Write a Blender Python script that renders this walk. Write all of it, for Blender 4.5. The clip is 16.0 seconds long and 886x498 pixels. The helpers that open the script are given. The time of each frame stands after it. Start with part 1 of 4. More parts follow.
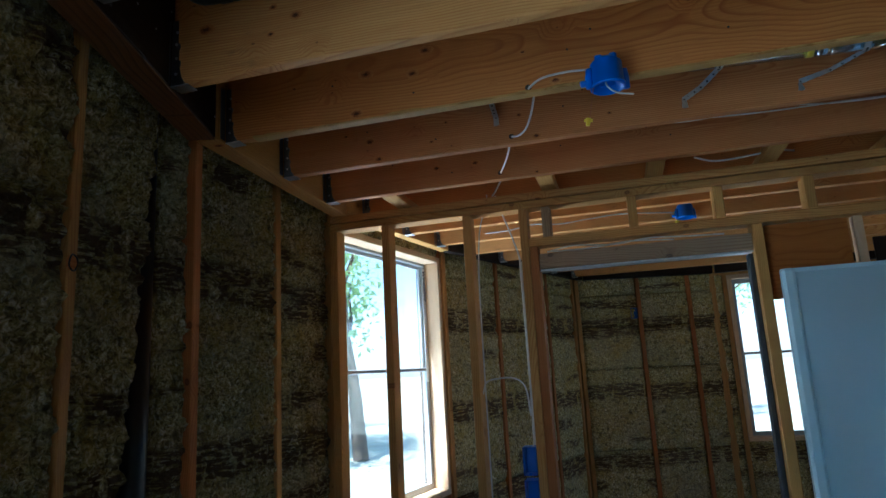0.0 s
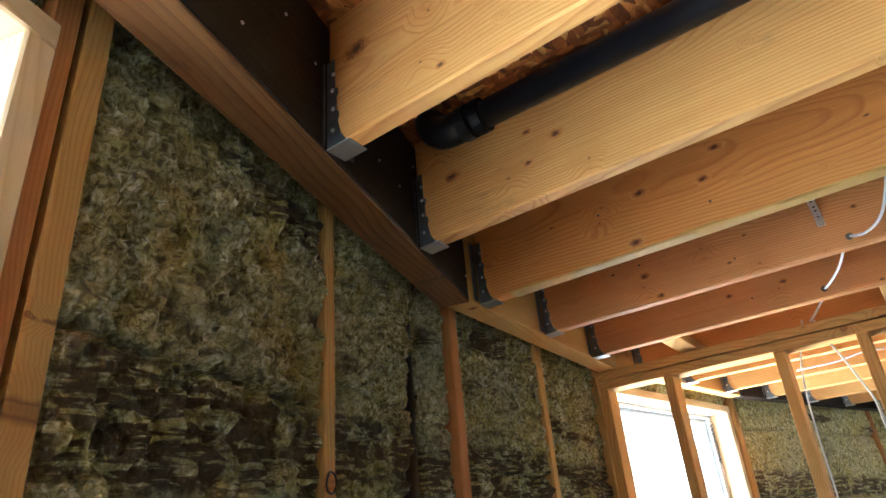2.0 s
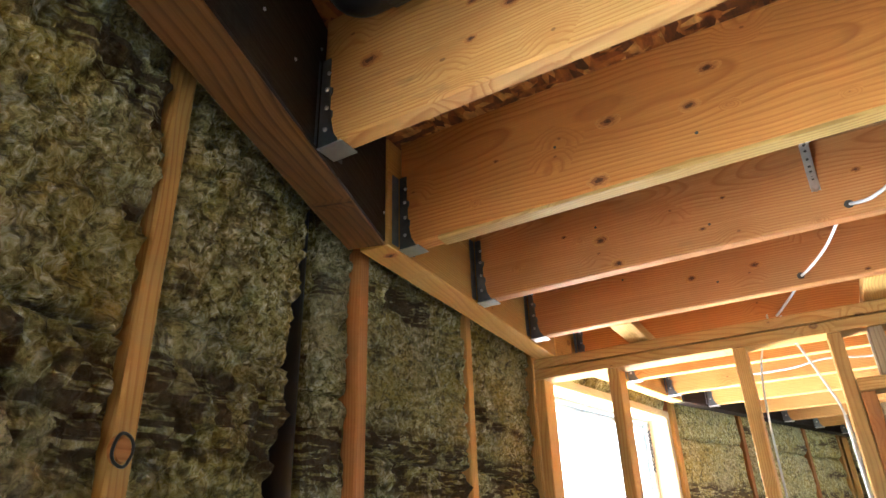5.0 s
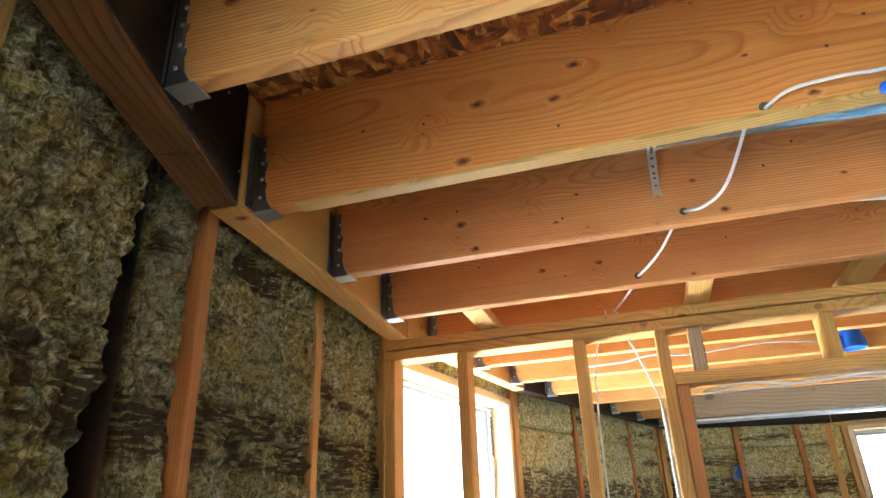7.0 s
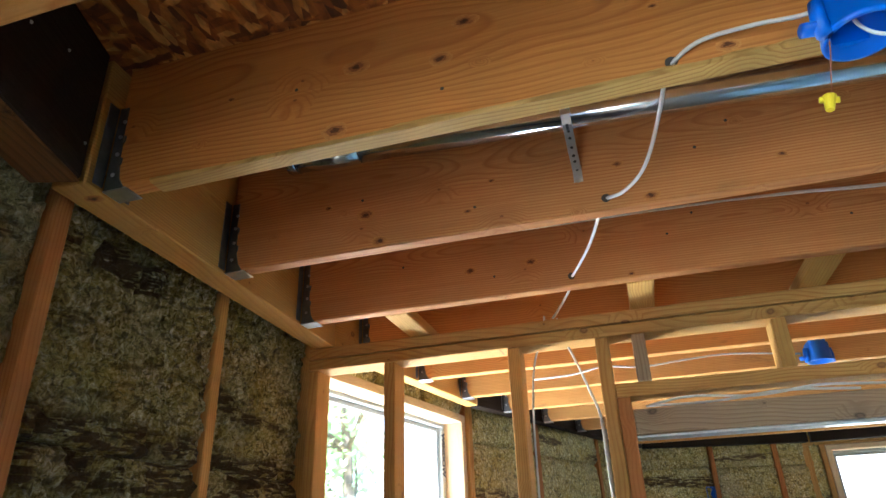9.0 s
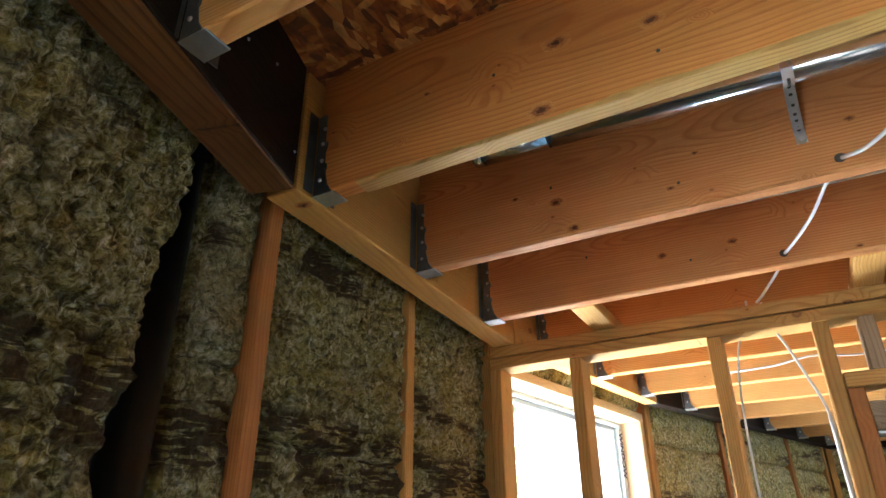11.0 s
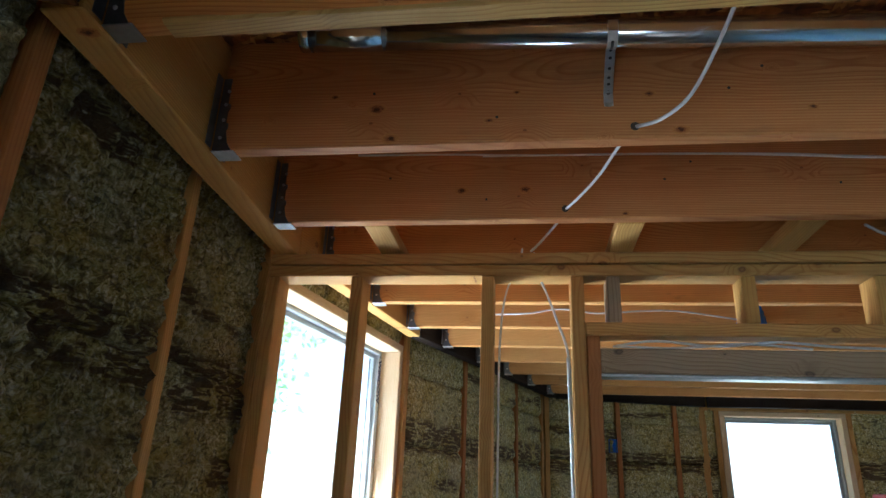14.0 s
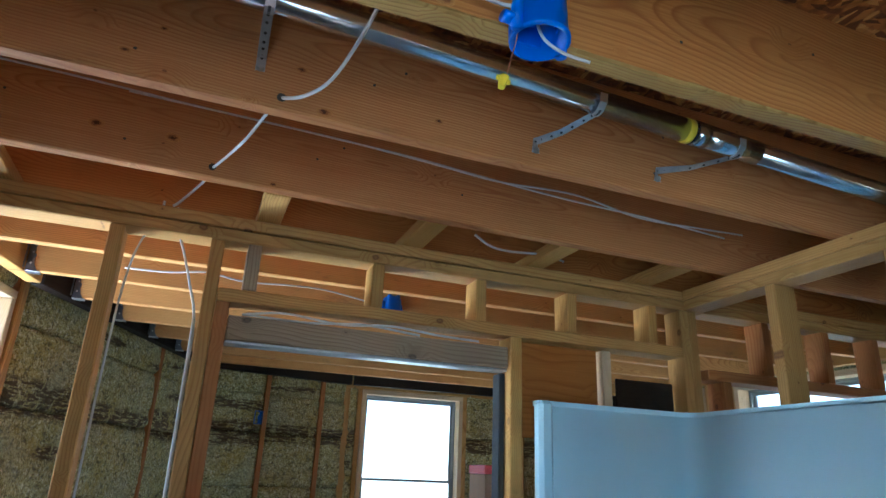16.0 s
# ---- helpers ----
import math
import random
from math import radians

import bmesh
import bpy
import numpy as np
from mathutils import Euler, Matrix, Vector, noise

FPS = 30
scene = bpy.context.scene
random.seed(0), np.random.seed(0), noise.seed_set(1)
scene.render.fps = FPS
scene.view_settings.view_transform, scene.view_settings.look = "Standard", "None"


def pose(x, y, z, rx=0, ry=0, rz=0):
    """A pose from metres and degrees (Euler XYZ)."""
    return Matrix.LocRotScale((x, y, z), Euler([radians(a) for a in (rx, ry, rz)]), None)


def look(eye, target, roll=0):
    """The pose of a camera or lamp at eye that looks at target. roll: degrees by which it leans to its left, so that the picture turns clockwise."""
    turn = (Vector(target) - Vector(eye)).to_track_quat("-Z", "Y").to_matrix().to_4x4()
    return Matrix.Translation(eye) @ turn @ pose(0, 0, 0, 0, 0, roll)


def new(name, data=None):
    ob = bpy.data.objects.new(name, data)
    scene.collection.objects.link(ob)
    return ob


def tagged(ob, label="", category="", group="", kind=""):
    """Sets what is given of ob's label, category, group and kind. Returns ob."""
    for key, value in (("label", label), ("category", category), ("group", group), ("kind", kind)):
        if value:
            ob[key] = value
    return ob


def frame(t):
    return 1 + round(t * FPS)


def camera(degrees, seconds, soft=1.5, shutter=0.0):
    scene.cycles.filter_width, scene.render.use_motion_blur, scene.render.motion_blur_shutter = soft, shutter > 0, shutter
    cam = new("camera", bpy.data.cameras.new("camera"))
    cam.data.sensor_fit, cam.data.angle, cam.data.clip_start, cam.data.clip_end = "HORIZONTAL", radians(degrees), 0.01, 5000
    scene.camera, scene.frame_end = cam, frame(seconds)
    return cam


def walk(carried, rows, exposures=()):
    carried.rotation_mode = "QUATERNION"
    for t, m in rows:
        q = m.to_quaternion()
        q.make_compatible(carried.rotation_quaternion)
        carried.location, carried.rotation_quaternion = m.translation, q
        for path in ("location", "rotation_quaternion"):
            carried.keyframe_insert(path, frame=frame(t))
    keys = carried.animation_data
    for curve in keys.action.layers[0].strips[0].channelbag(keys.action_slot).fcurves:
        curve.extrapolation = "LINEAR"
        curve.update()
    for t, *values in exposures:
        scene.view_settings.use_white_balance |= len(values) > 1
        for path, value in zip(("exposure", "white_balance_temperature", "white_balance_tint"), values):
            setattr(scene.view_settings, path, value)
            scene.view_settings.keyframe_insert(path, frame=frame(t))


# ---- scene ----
cam = camera(70.0, 16.0)
PATH = [
    (0, (0.047, 0.055, 1.654), (-0.471, 1.949, 2.037), -3.1),
    (0.5, (0.006, 0.124, 1.708), (-0.887, 1.803, 2.330), -4.3),
    (1, (-0.032, 0.23, 1.75), (-1.139, 1.754, 2.423), -4.8),
    (1.5, (-0.135, 0.302, 1.784), (-1.2, 1.811, 2.549), -4.4),
    (2, (-0.255, 0.353, 1.81), (-1.294, 1.826, 2.677), -5.1),
    (2.5, (-0.324, 0.467, 1.804), (-1.399, 1.938, 2.628), -3.3),
    (3, (-0.339, 0.633, 1.814), (-1.459, 2.043, 2.685), -2.0),
    (3.5, (-0.377, 0.694, 1.815), (-1.449, 2.124, 2.713), -1.8),
    (3.7, (-0.395, 0.698, 1.814), (-1.444, 2.135, 2.727), -2.0),
    (5.8, (-0.419, 0.737, 1.832), (-1.203, 2.381, 2.659), -1.7),
    (6, (-0.418, 0.746, 1.819), (-1.164, 2.402, 2.656), -1.8),
    (6.5, (-0.411, 0.751, 1.815), (-1.053, 2.453, 2.647), -1.9),
    (7, (-0.417, 0.752, 1.812), (-0.95, 2.505, 2.613), -2.2),
    (7.5, (-0.4, 0.776, 1.799), (-0.788, 2.583, 2.564), -2.7),
    (8, (-0.356, 0.859, 1.805), (-0.73, 2.651, 2.611), -3.2),
    (8.5, (-0.307, 0.953, 1.813), (-0.695, 2.748, 2.606), -2.3),
    (9, (-0.272, 0.991, 1.822), (-0.774, 2.729, 2.674), -2.1),
    (9.5, (-0.273, 0.991, 1.823), (-0.908, 2.674, 2.698), -2.4),
    (10, (-0.331, 0.994, 1.826), (-1.135, 2.615, 2.678), -0.8),
    (10.2, (-0.357, 0.988, 1.826), (-1.252, 2.549, 2.699), -0.6),
    (12.3, (-0.457, 1.009, 1.805), (-1.255, 2.645, 2.633), 0.4),
    (12.5, (-0.463, 1.014, 1.806), (-1.234, 2.671, 2.619), 0.5),
    (13, (-0.482, 1.029, 1.778), (-1.079, 2.785, 2.526), 0.7),
    (13.5, (-0.502, 1.037, 1.762), (-0.917, 2.862, 2.469), 0.8),
    (14, (-0.481, 1.039, 1.77), (-0.745, 2.894, 2.469), 2.4),
    (14.5, (-0.438, 1.04, 1.777), (-0.488, 2.909, 2.487), 2.7),
    (15, (-0.395, 1.031, 1.789), (-0.21, 2.885, 2.516), 2.7),
    (15.5, (-0.357, 1.029, 1.788), (0.065, 2.847, 2.506), 1.6),
    (16, (-0.336, 1.022, 1.758), (0.328, 2.787, 2.424), 2.4),
]
EXPOSURES = [(0.0, 1.55, 4700, 8), (0.5, 2.7, 5100, 10), (1.5, 3.4, 5300, 10), (2.0, 3.8, 5300, 10), (3.5, 4.5, 5600, 10), (6.0, 4.15, 5550, 10), (8.0, 3.9, 5550, 10), (9.0, 3.3, 5500, 10), (10.0, 3.6, 5450, 10), (12.5, 3.6, 5400, 10), (14.0, 2.3, 5000, 8), (15.0, 1.6, 4700, 6), (16.0, 2.55, 4650, 6)]
walk(cam, [(t, look(eye, target, roll)) for t, eye, target, roll in PATH], EXPOSURES)

# ---------------------------------------------------------------- light
world = bpy.data.worlds.new("world")
scene.world = world
world.use_nodes = True
wn = world.node_tree.nodes
sky = wn.new("ShaderNodeTexSky")
sky.sky_type = "NISHITA"
sky.sun_disc = False
sky.sun_elevation, sky.sun_rotation = radians(67), radians(211)
wn["Background"].inputs[1].default_value = 0.15
world.node_tree.links.new(sky.outputs[0], wn["Background"].inputs[0])
sun = new("sun", bpy.data.lights.new("sun", "SUN"))
sun.data.energy, sun.data.angle, sun.data.color = 5.0, radians(0.6), (1.0, 0.93, 0.82)
sun.matrix_basis = look((-3, -5, 14), (0, 0, 0))


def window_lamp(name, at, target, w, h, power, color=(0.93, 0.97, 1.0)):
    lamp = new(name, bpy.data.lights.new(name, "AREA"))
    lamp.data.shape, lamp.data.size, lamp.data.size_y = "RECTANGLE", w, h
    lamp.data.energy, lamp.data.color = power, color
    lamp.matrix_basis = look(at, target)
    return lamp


# wall, along, height, width, height of the lamp, watts
LAMPS = [(0, 0.74, 1.66, 1.05, 1.40, 2.4, (0.62, 0.88, 1.0)), (13, 0.60, 1.66, 0.88, 1.4, 0.5, (0.76, 0.90, 1.0)),
         (8, 0.65, 1.66, 0.78, 1.4, 0.06, (0.85, 0.93, 1.0))]
# added lamps below the sills for sunlit-ground bounce: wall, along, width, watts
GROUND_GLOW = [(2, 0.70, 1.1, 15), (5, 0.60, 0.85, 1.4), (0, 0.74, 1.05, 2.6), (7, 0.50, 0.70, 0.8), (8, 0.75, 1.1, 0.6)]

H = 2.44            # underside of the joists
DEPTH = 0.286       # depth of a joist
TOP = H + DEPTH     # underside of the subfloor
S = 0.4064          # joist spacing
Y2 = 1.785          # near face of the joist that carries the blue box

# ---------------------------------------------------------------- materials


class Nodes:
    """Short hand for building a node tree."""

    def __init__(self, name, rough=0.7, metal=0.0):
        self.mat = bpy.data.materials.new(name)
        self.mat.use_nodes = True
        self.tree = self.mat.node_tree
        self.bsdf = self.tree.nodes["Principled BSDF"]
        self.bsdf.inputs["Roughness"].default_value = rough
        self.bsdf.inputs["Metallic"].default_value = metal

    def add(self, kind, **settings):
        n = self.tree.nodes.new(kind)
        for key, value in settings.items():
            if key == "op":
                n.operation = value
            elif key == "blend":
                n.data_type, n.blend_type = "RGBA", value
        return n

    def link(self, a, b):
        self.tree.links.new(a, b)

    def put(self, socket, value):
        if hasattr(value, "default_value"):
            self.link(value, socket)
        else:
            socket.default_value = value

    def math(self, op, a, b=0.0, c=0.0):
        n = self.add("ShaderNodeMath", op=op)
        for i, v in enumerate((a, b, c)):
            self.put(n.inputs[i], v)
        return n.outputs[0]

    def coords(self, kind="Object", scale=(1, 1, 1), shift=True):
        tc = self.add("ShaderNodeTexCoord")
        m = self.add("ShaderNodeMapping")
        m.inputs["Scale"].default_value = scale
        self.link(tc.outputs[kind], m.inputs["Vector"])
        if not shift:
            return m.outputs[0]
        info = self.add("ShaderNodeObjectInfo")
        v = self.add("ShaderNodeVectorMath", op="SCALE")
        v.inputs[0].default_value = (17.0, 31.0, 23.0)
        self.link(info.outputs["Random"], v.inputs["Scale"])
        a = self.add("ShaderNodeVectorMath", op="ADD")
        self.link(m.outputs[0], a.inputs[0])
        self.link(v.outputs[0], a.inputs[1])
        return a.outputs[0]

    def noise(self, vec, scale, detail=4.0, rough=0.55, distort=0.0):
        n = self.add("ShaderNodeTexNoise")
        self.link(vec, n.inputs["Vector"])
        n.inputs["Scale"].default_value, n.inputs["Detail"].default_value = scale, detail
        n.inputs["Roughness"].default_value, n.inputs["Distortion"].default_value = rough, distort
        return n.outputs[0]

    def voronoi(self, vec, scale, feature="F1", out="Distance"):
        n = self.add("ShaderNodeTexVoronoi")
        n.feature = feature
        self.link(vec, n.inputs["Vector"])
        n.inputs["Scale"].default_value = scale
        return n.outputs[out]

    def ramp(self, value, *stops):
        n = self.add("ShaderNodeValToRGB")
        e = n.color_ramp.elements
        while len(e) < len(stops):
            e.new(0.5)
        for el, (pos, col) in zip(e, stops):
            el.position = pos
            el.color = (*col, 1) if not isinstance(col, (int, float)) else (col, col, col, 1)
        self.link(value, n.inputs[0])
        return n.outputs[0]

    def mix(self, fac, a, b, blend="MIX"):
        n = self.add("ShaderNodeMix", blend=blend)
        self.put(n.inputs[0], fac)
        for i, v in ((6, a), (7, b)):
            self.put(n.inputs[i], (*v, 1) if isinstance(v, tuple) else v)
        return n.outputs[2]

    def bump(self, height, strength, distance=0.01):
        n = self.add("ShaderNodeBump")
        n.inputs["Strength"].default_value, n.inputs["Distance"].default_value = strength, distance
        self.link(height, n.inputs["Height"])
        self.link(n.outputs[0], self.bsdf.inputs["Normal"])

    def done(self, color=None, rough=None):
        if color is not None:
            self.put(self.bsdf.inputs["Base Color"], (*color, 1) if isinstance(color, tuple) else color)
        if rough is not None:
            self.put(self.bsdf.inputs["Roughness"], rough)
        return self.mat


def make_wood(name, light, dark, knot, stain=(0.10, 0.075, 0.05), stain_amount=0.35, rough=0.62, ring=150.0, knots=1.0):
    """Sawn softwood: the grain runs along local x."""
    n = Nodes(name, rough)
    n.bsdf.inputs["Specular IOR Level"].default_value = 0.18
    p = n.coords("Object")
    sep = n.add("ShaderNodeSeparateXYZ")
    n.link(p, sep.inputs[0])
    tc = n.add("ShaderNodeTexCoord")
    loc = n.add("ShaderNodeSeparateXYZ")
    n.link(tc.outputs["Object"], loc.inputs[0])
    info = n.add("ShaderNodeObjectInfo")
    rnd = info.outputs["Random"]
    slow = n.coords("Object", (1.3, 3.0, 3.0))
    sway = n.math("SUBTRACT", n.noise(slow, 1.0, 2.0), 0.5)
    # knots sit where a stretched cell centre comes close to the surface
    ks = n.add("ShaderNodeSeparateXYZ")
    kw = n.add("ShaderNodeVectorMath", op="ADD")
    n.link(n.coords("Object", (5.6, 1.0, 8.0)), kw.inputs[0])
    kj = n.add("ShaderNodeVectorMath", op="SCALE")
    kj.inputs["Scale"].default_value = 0.10
    kt = n.add("ShaderNodeTexNoise")
    kt.inputs["Scale"].default_value = 30.0
    n.link(n.coords("Object"), kt.inputs["Vector"])
    n.link(kt.outputs["Color"], kj.inputs[0])
    n.link(kj.outputs[0], kw.inputs[1])
    n.link(kw.outputs[0], ks.inputs[0])
    kc = n.add("ShaderNodeCombineXYZ")
    n.link(ks.outputs[0], kc.inputs[0])
    n.link(ks.outputs[2], kc.inputs[1])
    kn = n.add("ShaderNodeTexVoronoi")
    kn.voronoi_dimensions = "2D"
    n.link(kc.outputs[0], kn.inputs["Vector"])
    kn.inputs["Scale"].default_value = 1.0
    size = n.add("ShaderNodeSeparateXYZ")
    n.link(kn.outputs["Color"], size.inputs[0])
    # a few cells carry a large knot, some a pin knot, most none
    big = n.math("ADD", n.math("MULTIPLY", n.math("GREATER_THAN", size.outputs[0], 0.72), 1.0), n.math("MULTIPLY", n.math("GREATER_THAN", size.outputs[0], 0.45), 0.45))
    kd = n.math("ADD", n.math("DIVIDE", kn.outputs["Distance"], n.math("ADD", big, 0.02)), 0.0)
    kmask = n.ramp(kd, (0.0, 0.6), (0.018 * knots + 0.001, 0.55), (0.030 * knots + 0.001, 0.9), (0.055 * knots + 0.002, 0.0))
    kpull = n.ramp(kd, (0.0, 1.0), (0.08, 0.8), (0.22, 0.0))
    oy = n.math("ADD", n.math("MULTIPLY", n.math("SUBTRACT", rnd, 0.5), 0.25), n.math("MULTIPLY", sway, 0.16))
    oz = n.math("ADD", n.math("MULTIPLY", n.math("FRACT", n.math("MULTIPLY", rnd, 7.3)), 0.16), -0.08)
    y = n.math("ADD", loc.outputs[1], oy)
    z = n.math("ADD", n.math("ADD", loc.outputs[2], oz), n.math("MULTIPLY", loc.outputs[0], 0.035))
    r = n.math("SQRT", n.math("ADD", n.math("MULTIPLY", y, y), n.math("MULTIPLY", z, z)))
    r = n.math("ADD", r, n.math("MULTIPLY", kpull, 0.02))
    wave = n.math("FRACT", n.math("MULTIPLY", r, ring))
    line = n.ramp(wave, (0.0, 0.08), (0.50, 0.16), (0.86, 1.0), (1.0, 0.08))
    fine = n.noise(n.coords("Object", (6.0, 210.0, 210.0)), 1.0, 3.0, 0.6)
    blot = n.noise(n.coords("Object", (1.6, 6.0, 6.0)), 1.0, 3.0, 0.6)
    c = n.mix(n.math("MULTIPLY", line, 0.95), light, dark)
    warm = n.noise(n.coords("Object", (2.2, 7.0, 5.0)), 1.0, 4.0, 0.6)
    c = n.mix(n.ramp(warm, (0.48, 0.0), (0.66, 0.55)), c, (0.80 * light[0], 0.66 * light[1], 0.60 * light[2]))
    saw_marks = n.noise(n.coords("Object", (0.8, 5.0, 330.0)), 1.0, 2.0, 0.6)
    c = n.mix(n.ramp(saw_marks, (0.45, 0.0), (0.70, 0.45)), c, dark)
    c = n.mix(n.ramp(fine, (0.35, 0.0), (0.75, 0.45)), c, dark)
    c = n.mix(n.ramp(blot, (0.35, 0.0), (0.75, 0.55)), c, tuple(0.72 * v for v in light))
    tint = n.mix(rnd, (0.86, 0.82, 0.78), (1.1, 1.04, 1.0))
    c = n.mix(1.0, c, tint, "MULTIPLY")
    dirt = n.noise(n.coords("Object", (3.0, 9.0, 9.0)), 1.0, 5.0, 0.7)
    c = n.mix(n.math("MULTIPLY", n.ramp(dirt, (0.60, 0.0), (0.78, 1.0)), stain_amount), c, stain)
    c = n.mix(n.math("MULTIPLY", kpull, 0.35), c, dark)
    c = n.mix(n.math("MULTIPLY", kmask, 0.95), c, knot)
    n.bump(n.math("ADD", n.math("MULTIPLY", line, 0.5), n.math("MULTIPLY", fine, 0.8)), 0.25, 0.002)
    return n.done(c, n.ramp(fine, (0.2, rough - 0.1), (0.8, rough + 0.12)))


M_JOIST = make_wood("orange_fir_joist", (0.67, 0.305, 0.073), (0.38, 0.128, 0.026), (0.12, 0.04, 0.012), knots=0.30)
M_JOIST_YELLOW = make_wood("yellow_fir_joist", (0.70, 0.40, 0.125), (0.40, 0.165, 0.04), (0.12, 0.05, 0.016), stain=(0.07, 0.065, 0.045), stain_amount=0.8, knots=0.30)
M_JOIST_RED = make_wood("red_fir_joist", (0.58, 0.285, 0.095), (0.34, 0.118, 0.032), (0.12, 0.035, 0.01), knots=0.30)
M_STUD = make_wood("fir_stud", (0.63, 0.37, 0.11), (0.38, 0.18, 0.044), (0.13, 0.05, 0.02), stain_amount=0.3)
M_RED = make_wood("red_stud", (0.54, 0.235, 0.068), (0.35, 0.122, 0.03), (0.10, 0.03, 0.012), stain_amount=0.25)
M_PALE = make_wood("pale_pine", (0.66, 0.41, 0.11), (0.44, 0.21, 0.055), (0.20, 0.09, 0.03), stain_amount=0.25)
M_JAMB = make_wood("clean_pine_jamb", (0.78, 0.62, 0.40), (0.64, 0.46, 0.25), (0.25, 0.12, 0.05), stain_amount=0.1, knots=0.6)
M_GREY = make_wood("weathered_shaded_board", (0.42, 0.32, 0.20), (0.22, 0.15, 0.085), (0.07, 0.05, 0.035), stain=(0.07, 0.07, 0.065), stain_amount=0.7)
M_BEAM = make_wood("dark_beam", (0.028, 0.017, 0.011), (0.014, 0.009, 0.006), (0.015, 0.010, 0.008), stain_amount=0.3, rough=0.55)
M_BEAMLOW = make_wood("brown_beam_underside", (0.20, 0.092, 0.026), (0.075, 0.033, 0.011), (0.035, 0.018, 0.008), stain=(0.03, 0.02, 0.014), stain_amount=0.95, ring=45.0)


def make_osb():
    n = Nodes("osb", 0.6)
    p = n.coords("Object", (1, 1, 1), False)
    flakes = n.voronoi(n.coords("Object", (22.0, 68.0, 30.0), False), 1.0, "F1", "Color")
    flakes2 = n.voronoi(n.coords("Object", (64.0, 24.0, 30.0), False), 1.0, "F1", "Color")
    pick = n.ramp(n.noise(p, 16.0, 1.0), (0.46, 0.0), (0.52, 1.0))
    f = n.mix(pick, flakes, flakes2)
    sp = n.add("ShaderNodeSeparateXYZ")
    n.link(f, sp.inputs[0])
    c = n.ramp(sp.outputs[0], (0.0, (0.09, 0.024, 0.007)), (0.40, (0.30, 0.09, 0.018)), (0.75, (0.54, 0.20, 0.036)), (1.0, (0.80, 0.44, 0.12)))
    edge = n.ramp(n.noise(n.coords("Object", (60.0, 25.0, 30.0), False), 1.0, 3.0), (0.3, 0.45), (0.6, 1.0))
    c = n.mix(1.0, c, edge, "MULTIPLY")
    n.bump(sp.outputs[1], 0.5, 0.003)
    return n.done(c)


M_OSB = make_osb()


def make_knot():
    """A sound knot: dark ringed heart that fades into the reddish wood round it."""
    n = Nodes("knot", 0.6)
    n.bsdf.inputs["Specular IOR Level"].default_value = 0.18
    tc = n.add("ShaderNodeTexCoord")
    flat = n.add("ShaderNodeVectorMath", op="MULTIPLY")
    n.link(tc.outputs["Object"], flat.inputs[0])
    flat.inputs[1].default_value = (1.0, 1.0, 0.0)
    far = n.add("ShaderNodeVectorMath", op="LENGTH")
    n.link(flat.outputs[0], far.inputs[0])
    r = n.math("ADD", far.outputs["Value"], n.math("MULTIPLY", n.math("SUBTRACT", n.noise(n.coords("Object"), 2.2, 3.0), 0.5), 0.9))
    c = n.ramp(r, (0.0, (0.05, 0.018, 0.007)), (0.14, (0.11, 0.038, 0.012)), (0.28, (0.07, 0.022, 0.008)), (0.36, (0.34, 0.125, 0.032)), (0.48, (0.22, 0.075, 0.020)), (0.60, (0.45, 0.18, 0.045)), (1.0, (0.58, 0.26, 0.066)))
    c = n.mix(n.ramp(n.noise(n.coords("Object"), 14.0, 3.0), (0.40, 0.0), (0.7, 0.5)), c, (0.09, 0.03, 0.01))
    return n.done(c)


M_KNOT = make_knot()


